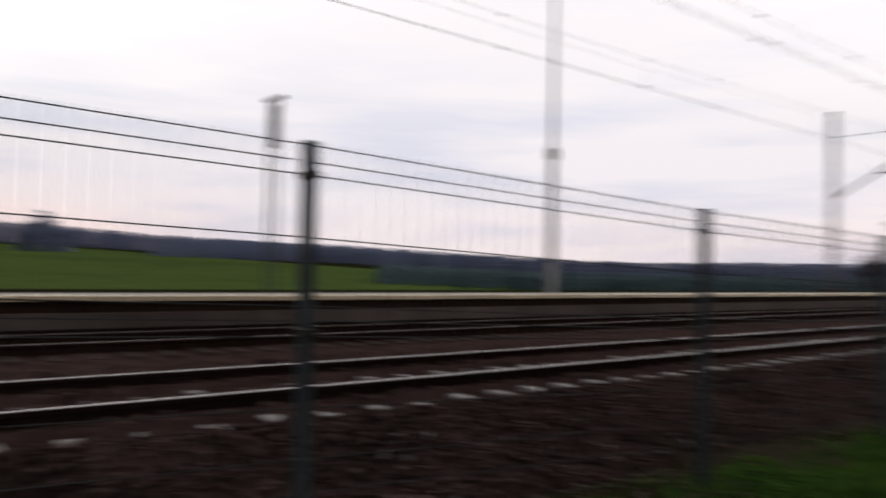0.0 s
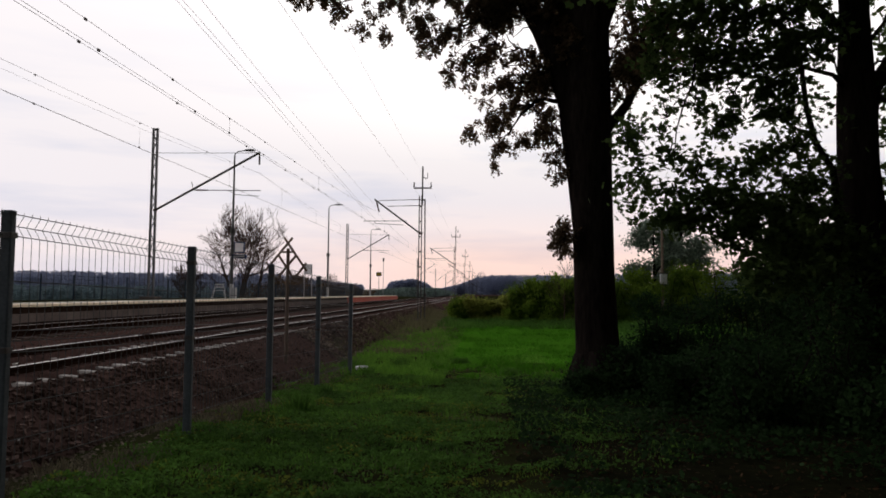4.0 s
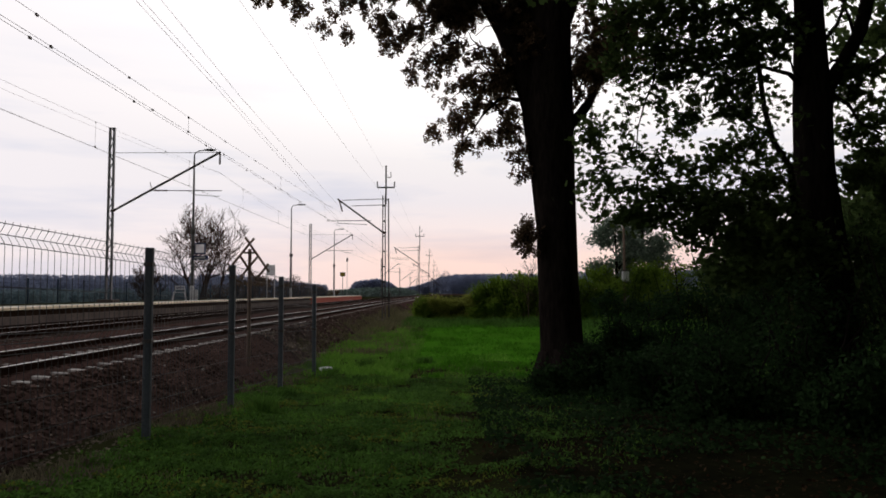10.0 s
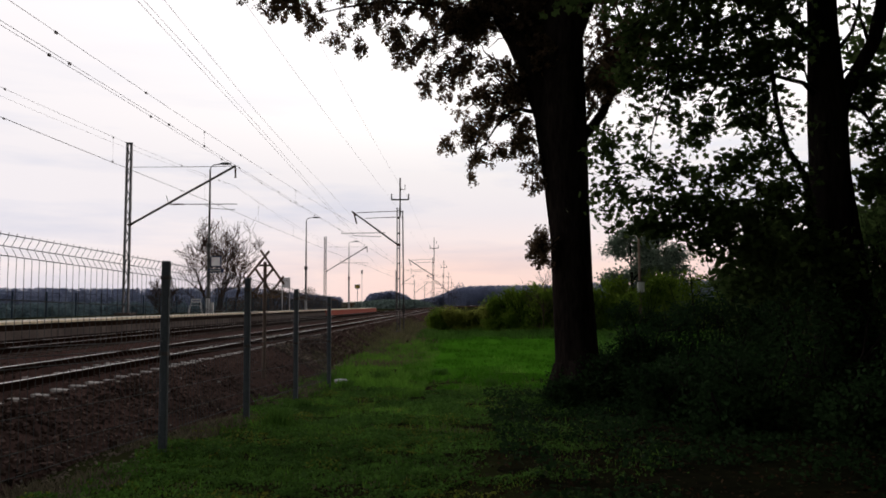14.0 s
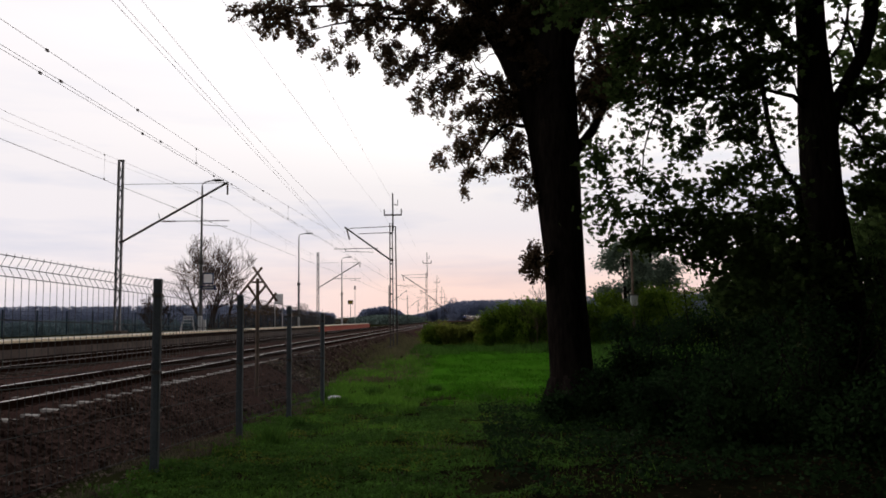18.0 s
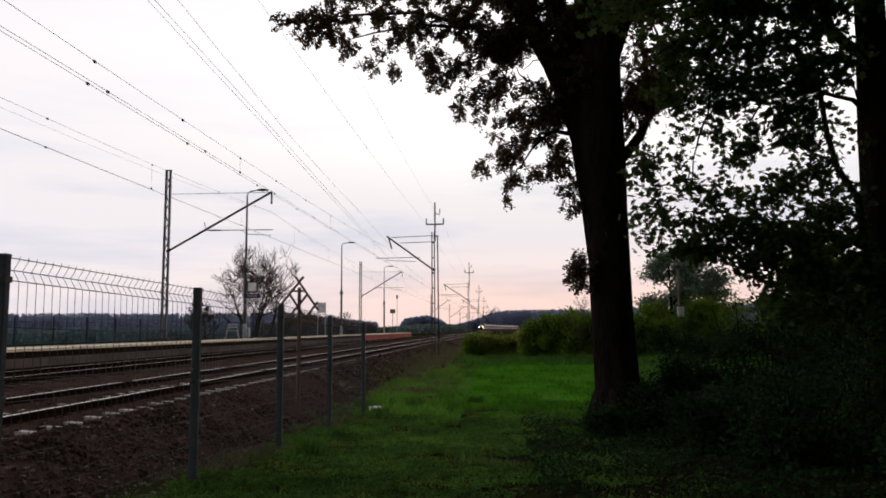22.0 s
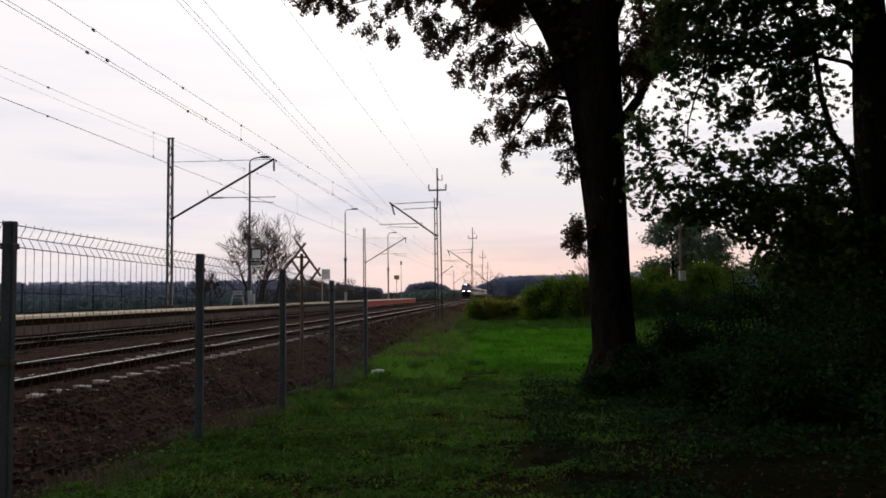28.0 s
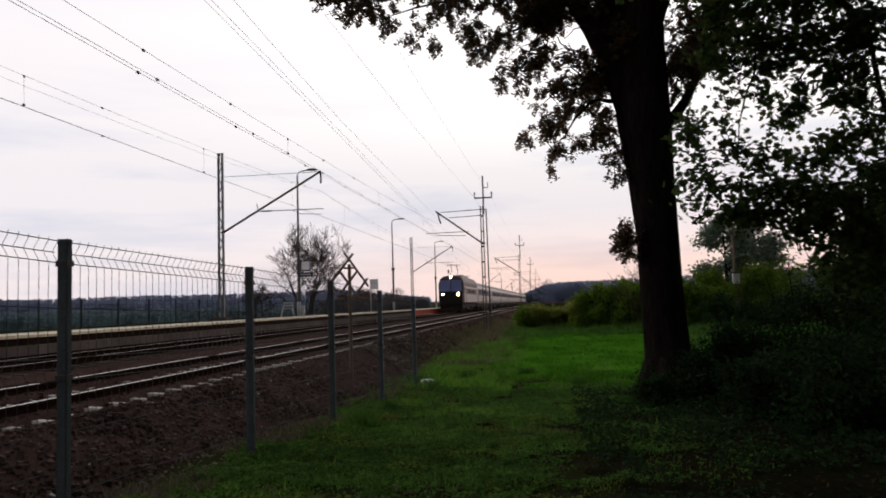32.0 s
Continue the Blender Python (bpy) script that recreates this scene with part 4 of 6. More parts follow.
# ---- plants ----
def spray_crown(t, name, clumps, leaf, size, mat, seed, per=15, reach=0.26, twig=0.007):
    """Foliage in drooping sprays: each a thin twig out of a clump's heart with leaves along its hanging end."""
    g = np.random.default_rng(seed)
    centres, twigs = [], Mesh()
    for x, y, z, rx, ry, rz, count in clumps:
        count = int(count * 1.2)
        d = g.normal(size=(count, 3))
        d /= np.linalg.norm(d, axis=1, keepdims=True)
        d *= g.random((count, 1)) ** 0.40
        for q in d:
            h = np.array([x, y, z]) + q * (rx, ry, rz)
            fall = np.array([q[0] * 0.6, q[1] * 0.6, -g.uniform(0.1, 1.0)]) + g.normal(size=3) * 0.35
            fall *= reach * g.uniform(0.5, 1.2) / np.linalg.norm(fall)
            n = max(4, int(per * g.uniform(0.5, 1.5)))
            u = g.random((n, 1))
            centres.append(h + fall * u + g.normal(size=(n, 3)) * 0.032 * (1.15 - 0.5 * u))
            if g.random() < 0.35:
                mid = (h * 0.6 + np.array([x, y, z]) * 0.4) + g.normal(size=3) * 0.07
                twigs.tube([(x, y, z), tuple(mid), tuple(h), tuple(h + fall)], [twig * 2.2, twig * 1.5, twig, twig * 0.4], 4, cap=False)
    c = np.concatenate(centres)
    a, b = random_axes(g, len(c), size, 0.2)
    tri_cloud(name, c, a, b, leaf, mat, t)
    part("twigwork", twigs, BARK, t, kind="stuff")


def crown(t, name, clumps, leaf, size, mat, seed, per_sub, shape_flat=0.3, sub_r=0.26, twig=0.008):
    """Leaves in many small tufts inside clumps (x, y, z, rx, ry, rz, tufts), with twigs from each clump's heart to its tufts."""
    rng = np.random.default_rng(seed)
    centres, twigs = [], Mesh()
    for x, y, z, rx, ry, rz, subs in clumps:
        d = rng.normal(size=(subs, 3))
        d /= np.linalg.norm(d, axis=1, keepdims=True)
        d *= rng.random((subs, 1)) ** 0.45
        hearts = np.array([x, y, z]) + d * (rx, ry, rz)
        for h in hearts:
            n = max(3, int(per_sub * rng.uniform(0.5, 1.5)))
            centres.append(h + rng.normal(size=(n, 3)) * sub_r * rng.uniform(0.5, 1.1) * (1, 1, 0.8))
        for h in hearts[::3]:
            mid = (h + (x, y, z)) / 2 + rng.normal(size=3) * 0.08
            twigs.tube([(x, y, z), tuple(mid), tuple(h)], [twig * 1.6, twig, twig * 0.5], 4, cap=False)
    c = np.concatenate(centres)
    a, b = random_axes(rng, len(c), size, shape_flat)
    tri_cloud(name, c, a, b, leaf, mat, t)
    part("twigwork", twigs, BARK, t, kind="stuff")
    return c


def limb(m, pts, r0, r1, n=8):
    k = len(pts)
    m.tube(pts, [r0 + (r1 - r0) * i / (k - 1) for i in range(k)], n)


def limb_part(t, pts, r0, r1, n=8):
    m = Mesh()
    limb(m, pts, r0, r1, n)
    part("limb", m, BARK, t, smooth=True)


def curve_pts(a, b, lift, wobble, rng, k=7):
    a, b = np.array(a, float), np.array(b, float)
    out = []
    for i in range(k):
        u = i / (k - 1)
        p = a + (b - a) * u
        p[2] += lift * math.sin(math.pi * u)
        p += rng.normal(size=3) * wobble * math.sin(math.pi * u)
        out.append(tuple(p))
    return out


def trunk_mesh(pts, radii, seed, n=14):
    """A trunk with fluted, uneven rings and a flared foot."""
    m = Mesh()
    rings = []
    for (x, y, z), r in zip(pts, radii):
        rings.append([(x + r * (1 + 0.10 * noise.noise((math.cos(a) * 1.5 + seed, math.sin(a) * 1.5, z * 0.7))) * math.cos(a),
                       y + r * (1 + 0.10 * noise.noise((math.cos(a) * 1.5 + seed, math.sin(a) * 1.5, z * 0.7 + 7))) * math.sin(a), z) for a in [2 * math.pi * i / n for i in range(n)]])
    return m.loft(rings)


# the near tree with tufted foliage
rng = np.random.default_rng(5)
oak = thing("tree", "tall dark broadleaf tree with tufted foliage and a flared trunk", "tree", pose(0, 0, 0))
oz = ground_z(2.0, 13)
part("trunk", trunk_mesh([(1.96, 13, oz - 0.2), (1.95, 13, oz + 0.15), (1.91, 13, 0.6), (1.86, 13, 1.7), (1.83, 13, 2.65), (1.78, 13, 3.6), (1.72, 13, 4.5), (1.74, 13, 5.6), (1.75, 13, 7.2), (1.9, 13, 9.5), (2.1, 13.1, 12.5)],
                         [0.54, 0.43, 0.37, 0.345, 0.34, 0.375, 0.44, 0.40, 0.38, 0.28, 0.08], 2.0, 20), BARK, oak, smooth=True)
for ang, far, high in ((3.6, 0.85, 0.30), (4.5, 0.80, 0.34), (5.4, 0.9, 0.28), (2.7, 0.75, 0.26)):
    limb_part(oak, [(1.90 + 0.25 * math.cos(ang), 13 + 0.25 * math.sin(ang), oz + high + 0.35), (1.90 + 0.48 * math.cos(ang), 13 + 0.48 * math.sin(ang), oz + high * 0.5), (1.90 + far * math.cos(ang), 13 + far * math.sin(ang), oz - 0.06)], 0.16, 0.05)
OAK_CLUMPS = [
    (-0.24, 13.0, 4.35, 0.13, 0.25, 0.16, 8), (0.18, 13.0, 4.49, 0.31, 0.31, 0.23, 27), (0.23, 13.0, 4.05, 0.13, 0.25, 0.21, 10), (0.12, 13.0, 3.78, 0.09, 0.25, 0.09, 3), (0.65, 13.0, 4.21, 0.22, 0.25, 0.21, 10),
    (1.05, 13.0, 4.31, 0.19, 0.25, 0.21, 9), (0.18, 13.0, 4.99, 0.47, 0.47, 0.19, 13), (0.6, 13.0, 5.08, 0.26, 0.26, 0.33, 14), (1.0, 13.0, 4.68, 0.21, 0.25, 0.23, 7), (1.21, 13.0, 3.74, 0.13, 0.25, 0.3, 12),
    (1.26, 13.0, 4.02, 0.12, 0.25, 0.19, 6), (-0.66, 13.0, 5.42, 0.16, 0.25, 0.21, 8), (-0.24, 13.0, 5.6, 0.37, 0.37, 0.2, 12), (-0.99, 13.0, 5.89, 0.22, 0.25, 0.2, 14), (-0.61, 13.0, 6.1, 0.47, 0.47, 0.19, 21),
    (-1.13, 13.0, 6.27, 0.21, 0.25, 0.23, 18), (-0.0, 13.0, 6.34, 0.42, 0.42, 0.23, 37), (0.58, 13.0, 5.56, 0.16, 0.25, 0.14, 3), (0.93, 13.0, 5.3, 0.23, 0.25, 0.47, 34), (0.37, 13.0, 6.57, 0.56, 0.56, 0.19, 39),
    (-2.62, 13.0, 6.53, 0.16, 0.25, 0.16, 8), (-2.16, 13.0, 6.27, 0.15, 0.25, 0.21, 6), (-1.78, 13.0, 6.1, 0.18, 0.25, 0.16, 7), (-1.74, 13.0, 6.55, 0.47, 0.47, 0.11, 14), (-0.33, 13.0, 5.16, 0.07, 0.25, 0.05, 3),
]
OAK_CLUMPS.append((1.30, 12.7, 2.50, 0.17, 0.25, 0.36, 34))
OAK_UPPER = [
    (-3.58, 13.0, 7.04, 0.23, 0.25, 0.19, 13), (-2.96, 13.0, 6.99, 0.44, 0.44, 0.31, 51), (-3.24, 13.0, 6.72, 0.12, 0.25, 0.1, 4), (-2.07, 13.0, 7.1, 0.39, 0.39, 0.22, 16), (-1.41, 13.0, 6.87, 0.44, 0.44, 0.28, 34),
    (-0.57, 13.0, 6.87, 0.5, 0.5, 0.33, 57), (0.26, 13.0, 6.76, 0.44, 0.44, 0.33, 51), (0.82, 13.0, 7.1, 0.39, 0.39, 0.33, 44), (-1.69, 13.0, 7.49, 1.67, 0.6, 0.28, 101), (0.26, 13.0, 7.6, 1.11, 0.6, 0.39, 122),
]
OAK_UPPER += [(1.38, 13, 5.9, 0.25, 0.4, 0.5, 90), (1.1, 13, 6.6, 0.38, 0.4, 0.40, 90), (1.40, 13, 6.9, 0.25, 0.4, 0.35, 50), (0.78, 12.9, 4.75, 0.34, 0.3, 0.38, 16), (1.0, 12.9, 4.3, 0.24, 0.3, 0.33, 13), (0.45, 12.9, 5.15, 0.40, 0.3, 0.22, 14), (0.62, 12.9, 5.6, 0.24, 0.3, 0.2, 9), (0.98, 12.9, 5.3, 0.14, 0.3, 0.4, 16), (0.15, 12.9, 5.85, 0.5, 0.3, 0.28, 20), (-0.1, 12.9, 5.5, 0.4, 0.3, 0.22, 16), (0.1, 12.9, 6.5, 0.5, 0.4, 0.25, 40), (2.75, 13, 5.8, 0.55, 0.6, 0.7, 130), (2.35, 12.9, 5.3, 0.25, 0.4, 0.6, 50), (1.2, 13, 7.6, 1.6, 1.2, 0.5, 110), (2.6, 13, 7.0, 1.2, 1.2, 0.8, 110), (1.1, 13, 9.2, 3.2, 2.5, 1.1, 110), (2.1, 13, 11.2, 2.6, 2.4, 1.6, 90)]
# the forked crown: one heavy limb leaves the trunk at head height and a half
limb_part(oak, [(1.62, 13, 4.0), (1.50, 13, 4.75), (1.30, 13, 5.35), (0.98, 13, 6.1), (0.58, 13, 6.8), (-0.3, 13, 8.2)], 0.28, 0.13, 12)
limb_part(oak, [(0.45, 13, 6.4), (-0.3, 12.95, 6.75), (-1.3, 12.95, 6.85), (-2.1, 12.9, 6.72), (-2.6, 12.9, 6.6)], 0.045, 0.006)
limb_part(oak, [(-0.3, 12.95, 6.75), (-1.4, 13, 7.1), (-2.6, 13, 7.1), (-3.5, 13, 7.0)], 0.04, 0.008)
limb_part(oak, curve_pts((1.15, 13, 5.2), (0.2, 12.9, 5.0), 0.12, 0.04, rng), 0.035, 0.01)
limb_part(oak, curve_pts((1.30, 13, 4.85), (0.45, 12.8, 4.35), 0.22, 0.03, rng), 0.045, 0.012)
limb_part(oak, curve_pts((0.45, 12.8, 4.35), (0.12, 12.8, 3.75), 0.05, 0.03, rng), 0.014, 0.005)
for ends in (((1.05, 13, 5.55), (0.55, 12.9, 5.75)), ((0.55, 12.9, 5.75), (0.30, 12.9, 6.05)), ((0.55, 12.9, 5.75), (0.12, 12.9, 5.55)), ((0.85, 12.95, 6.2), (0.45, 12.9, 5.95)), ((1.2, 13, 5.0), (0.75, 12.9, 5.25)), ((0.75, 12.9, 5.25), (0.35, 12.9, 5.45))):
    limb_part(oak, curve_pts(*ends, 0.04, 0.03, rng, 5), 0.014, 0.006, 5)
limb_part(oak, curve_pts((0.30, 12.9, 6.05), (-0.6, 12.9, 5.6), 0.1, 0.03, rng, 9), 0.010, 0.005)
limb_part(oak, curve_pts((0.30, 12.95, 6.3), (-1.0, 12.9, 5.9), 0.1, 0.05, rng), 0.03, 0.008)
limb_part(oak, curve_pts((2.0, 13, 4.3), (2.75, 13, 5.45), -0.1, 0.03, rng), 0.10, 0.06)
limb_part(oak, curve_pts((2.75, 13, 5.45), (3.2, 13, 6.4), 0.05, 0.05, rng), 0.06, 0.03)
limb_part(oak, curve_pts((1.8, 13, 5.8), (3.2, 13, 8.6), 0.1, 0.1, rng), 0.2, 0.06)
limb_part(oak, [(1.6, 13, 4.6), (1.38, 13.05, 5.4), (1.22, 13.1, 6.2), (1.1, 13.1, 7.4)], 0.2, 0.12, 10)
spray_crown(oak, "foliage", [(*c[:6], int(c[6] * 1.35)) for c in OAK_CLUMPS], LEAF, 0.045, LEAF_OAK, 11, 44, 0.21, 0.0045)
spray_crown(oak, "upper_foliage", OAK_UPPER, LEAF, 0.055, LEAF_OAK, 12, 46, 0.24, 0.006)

# the maple pair nearer the camera
maple = thing("maple_tree", "dark twin-stemmed maple with broad lobed leaves", "tree", pose(0, 0, 0))
mz = ground_z(4.9, 10)
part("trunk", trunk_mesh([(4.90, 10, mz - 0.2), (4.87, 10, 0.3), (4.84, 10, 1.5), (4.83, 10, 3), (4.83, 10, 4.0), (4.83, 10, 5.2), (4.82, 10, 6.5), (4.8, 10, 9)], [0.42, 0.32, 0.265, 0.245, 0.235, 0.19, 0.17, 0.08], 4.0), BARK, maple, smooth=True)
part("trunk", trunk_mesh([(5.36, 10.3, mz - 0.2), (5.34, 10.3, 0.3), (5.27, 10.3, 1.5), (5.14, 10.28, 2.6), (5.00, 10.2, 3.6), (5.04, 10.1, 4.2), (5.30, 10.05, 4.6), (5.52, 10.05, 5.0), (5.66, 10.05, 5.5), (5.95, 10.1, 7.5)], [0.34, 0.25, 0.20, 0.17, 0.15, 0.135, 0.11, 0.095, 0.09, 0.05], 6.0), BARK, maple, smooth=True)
MAPLE_LEFT = [
    (2.16, 9.6, 5.03, 0.26, 0.30, 0.24, 13), (2.71, 9.6, 5.03, 0.4, 0.4, 0.24, 31), (3.31, 9.6, 5.03, 0.36, 0.36, 0.24, 31), (3.87, 9.6, 5.03, 0.32, 0.32, 0.24, 27), (4.28, 9.6, 4.87, 0.2, 0.25, 0.24, 14),
    (2.16, 9.6, 4.58, 0.24, 0.3, 0.22, 12), (2.67, 9.6, 4.58, 0.36, 0.36, 0.24, 33), (3.27, 9.6, 4.58, 0.36, 0.36, 0.24, 36), (3.79, 9.6, 4.62, 0.32, 0.32, 0.24, 32), (4.2, 9.6, 4.54, 0.16, 0.25, 0.16, 7),
    (2.38, 9.6, 4.3, 0.24, 0.25, 0.14, 10), (2.99, 9.6, 4.26, 0.36, 0.36, 0.14, 15), (3.55, 9.6, 4.22, 0.32, 0.32, 0.2, 21), (3.87, 9.6, 4.14, 0.14, 0.25, 0.18, 9),
]
MAPLE_HANGING = [
    (2.71, 9.6, 3.89, 0.18, 0.25, 0.18, 8), (2.99, 9.6, 3.73, 0.18, 0.25, 0.21, 13), (2.3, 9.6, 3.77, 0.09, 0.25, 0.34, 6), (3.55, 9.6, 3.89, 0.18, 0.25, 0.22, 9), (3.75, 9.6, 3.81, 0.14, 0.25, 0.26, 12),
    (3.15, 9.6, 3.97, 0.16, 0.25, 0.14, 4), (2.38, 9.6, 3.93, 0.18, 0.25, 0.09, 2), (4.2, 9.6, 3.99, 0.14, 0.25, 0.14, 3), (4.36, 9.6, 3.77, 0.07, 0.25, 0.1, 2), (1.82, 9.6, 3.52, 0.2, 0.25, 0.15, 11),
    (1.9, 9.6, 3.73, 0.14, 0.25, 0.08, 2),
]
MAPLE_LOW = [
    (1.9, 9.6, 3.28, 0.16, 0.25, 0.12, 4), (2.3, 9.6, 3.24, 0.2, 0.25, 0.14, 8), (2.71, 9.6, 3.16, 0.24, 0.25, 0.14, 11), (3.11, 9.6, 3.07, 0.24, 0.25, 0.19, 16), (3.47, 9.6, 3.24, 0.22, 0.25, 0.22, 17),
    (3.83, 9.6, 3.36, 0.22, 0.25, 0.26, 19), (3.79, 9.6, 2.91, 0.32, 0.32, 0.2, 23), (1.98, 9.6, 2.99, 0.24, 0.25, 0.13, 7), (1.74, 9.6, 2.87, 0.09, 0.25, 0.1, 2), (1.86, 9.6, 2.67, 0.24, 0.25, 0.1, 5),
    (1.86, 9.6, 2.46, 0.2, 0.25, 0.08, 3), (2.3, 9.6, 2.83, 0.2, 0.25, 0.14, 7), (2.71, 9.6, 2.75, 0.32, 0.32, 0.2, 25), (3.23, 9.6, 2.67, 0.36, 0.36, 0.24, 39), (3.79, 9.6, 2.58, 0.36, 0.36, 0.2, 32),
    (4.2, 9.6, 2.99, 0.14, 0.25, 0.3, 10), (2.38, 9.6, 2.46, 0.32, 0.32, 0.2, 29), (4.28, 9.6, 2.54, 0.14, 0.25, 0.2, 9),
]
MAPLE_RIGHT = [
    (5.28, 10.1, 4.4, 0.19, 0.25, 0.19, 11), (5.6, 10.1, 4.51, 0.23, 0.25, 0.21, 17), (5.47, 10.1, 4.19, 0.25, 0.25, 0.15, 13), (5.81, 10.1, 5.0, 0.15, 0.25, 0.15, 5), (5.39, 10.1, 3.63, 0.19, 0.25, 0.23, 10),
    (5.73, 10.1, 3.76, 0.19, 0.25, 0.23, 10), (5.68, 10.1, 3.41, 0.23, 0.25, 0.23, 14), (5.47, 10.1, 3.07, 0.23, 0.25, 0.23, 21), (5.81, 10.1, 2.9, 0.17, 0.25, 0.23, 15), (5.18, 10.1, 4.96, 0.09, 0.25, 0.21, 2),
    (5.26, 10.1, 5.35, 0.15, 0.25, 0.1, 2), (6.11, 10.1, 3.97, 0.25, 0.25, 0.38, 26), (6.11, 10.1, 3.11, 0.25, 0.25, 0.38, 34), (6.07, 10.1, 4.79, 0.21, 0.25, 0.25, 12),
]
MAPLE_ABOVE = [(3.0, 9.8, 5.75, 1.9, 1.0, 0.40, 150), (4.9, 9.8, 6.1, 1.3, 1.0, 0.45, 60), (4.5, 10, 7.6, 2.6, 2.2, 1.2, 150), (6.2, 11.5, 2.1, 0.9, 0.8, 1.0, 120), (7.2, 11.2, 3.4, 0.9, 0.8, 1.0, 90)]
# clumps overhead and out of view, added to shade the undergrowth and trunk
MAPLE_SHADE = [(5.0, 7.4, 7.3, 2.4, 2.2, 1.0, 110), (2.8, 8.2, 7.6, 2.0, 2.0, 1.0, 90), (5.8, 4.6, 6.9, 2.4, 2.2, 1.0, 110), (3.4, 5.4, 7.0, 1.8, 1.8, 0.9, 70), (7.4, 8.6, 7.6, 2.0, 2.2, 1.2, 80)]
for x, y, z in ((5.0, 7.4, 7.3), (2.8, 8.2, 7.6), (5.8, 4.6, 6.9), (3.4, 5.4, 7.0), (7.4, 8.6, 7.6)):
    limb_part(maple, curve_pts((4.84, 10, 5.8), (x, y, z), 0.3, 0.08, rng), 0.08, 0.02)
limb_part(maple, [(4.68, 9.95, 4.22), (4.45, 9.8, 4.36), (4.15, 9.7, 4.40), (3.5, 9.6, 4.55), (2.8, 9.6, 4.75)], 0.035, 0.012)
limb_part(maple, [(4.68, 9.9, 4.30), (4.5, 9.8, 4.40), (4.4, 9.7, 4.62)], 0.018, 0.008)
limb_part(maple, [(4.45, 9.7, 1.9), (4.40, 9.65, 2.6), (4.33, 9.6, 3.1), (4.12, 9.6, 3.45), (4.02, 9.6, 3.9), (3.95, 9.6, 4.6)], 0.055, 0.03)
limb_part(maple, curve_pts((4.12, 9.6, 3.45), (3.3, 9.6, 3.75), 0.15, 0.03, rng), 0.022, 0.008)
limb_part(maple, curve_pts((3.5, 9.6, 4.55), (3.0, 9.5, 3.5), 0.2, 0.04, rng), 0.02, 0.006)
limb_part(maple, curve_pts((2.8, 9.6, 4.75), (2.35, 9.5, 3.2), 0.25, 0.04, rng), 0.02, 0.006)
limb_part(maple, curve_pts((4.7, 10, 2.4), (2.6, 9.5, 2.7), 0.25, 0.05, rng), 0.04, 0.01)
limb_part(maple, curve_pts((4.7, 10, 5.0), (2.7, 9.6, 5.6), 0.2, 0.06, rng), 0.07, 0.02)
limb_part(maple, [(5.12, 10.05, 4.15), (5.32, 10.0, 4.0), (5.46, 10.0, 3.75), (5.75, 10.0, 3.6)], 0.03, 0.012)
limb_part(maple, [(5.0, 10.0, 4.5), (5.12, 10.0, 4.6), (5.32, 10.0, 4.58)], 0.022, 0.014)
limb_part(maple, [(5.0, 10.0, 4.85), (5.2, 10.0, 5.1), (5.3, 10.0, 5.35), (5.35, 10.0, 5.7)], 0.028, 0.016)
limb_part(maple, [(5.45, 10.05, 4.95), (5.36, 10.0, 5.2), (5.24, 10.0, 5.5)], 0.025, 0.014)
limb_part(maple, [(5.3, 10.1, 4.55), (5.7, 10.1, 4.55), (6.2, 10.1, 4.9), (6.7, 10.1, 5.6)], 0.05, 0.02)
MAPLE_LOW += [(3.31, 9.6, 2.24, 0.36, 0.36, 0.24, 33), (3.79, 9.6, 2.18, 0.4, 0.4, 0.28, 50), (4.28, 9.6, 2.14, 0.32, 0.32, 0.32, 46), (3.63, 9.6, 1.77, 0.52, 0.52, 0.24, 56), (4.15, 9.6, 1.69, 0.36, 0.36, 0.24, 39), (2.99, 9.6, 2.34, 0.24, 0.25, 0.14, 10), (4.68, 9.6, 2.01, 0.24, 0.25, 0.36, 33), (2.71, 9.6, 2.46, 0.24, 0.25, 0.14, 12)]
MAPLE_LEFT += [(4.2, 9.6, 5.4, 0.24, 0.25, 0.2, 17), (3.87, 9.6, 5.52, 0.36, 0.36, 0.2, 26), (2.99, 9.6, 5.52, 0.6, 0.6, 0.2, 39), (2.26, 9.6, 4.83, 0.22, 0.25, 0.24, 10)]
crown(maple, "foliage", MAPLE_LEFT + MAPLE_HANGING, MAPLE, 0.084, LEAF_MAPLE, 21, 15, 0.35, 0.11)
crown(maple, "lower_foliage", MAPLE_LOW + [c[:6] + (int(c[6] * 1.3),) for c in MAPLE_RIGHT], MAPLE, 0.084, LEAF_MAPLE, 22, 14, 0.35, 0.12)
crown(maple, "upper_foliage", MAPLE_ABOVE, MAPLE, 0.11, LEAF_MAPLE, 24, 12, 0.35, 0.16)
# further unseen clumps and a limb, added to darken the grass below
MAPLE_SHADE += [(1.7, 5.2, 7.6, 1.7, 2.0, 0.8, 60), (3.2, 5.2, 7.4, 2.0, 2.2, 0.9, 90), (5.6, 4.0, 7.2, 2.2, 2.2, 1.0, 60), (3.8, 2.0, 7.6, 2.0, 1.8, 0.8, 45)]
limb_part(maple, curve_pts((4.82, 10, 6.2), (4.4, 4.5, 7.4), 0.4, 0.08, rng), 0.09, 0.03)
crown(maple, "canopy", MAPLE_SHADE, LEAF, 0.24, LEAF_MAPLE, 23, 14, 0.5, 0.35)


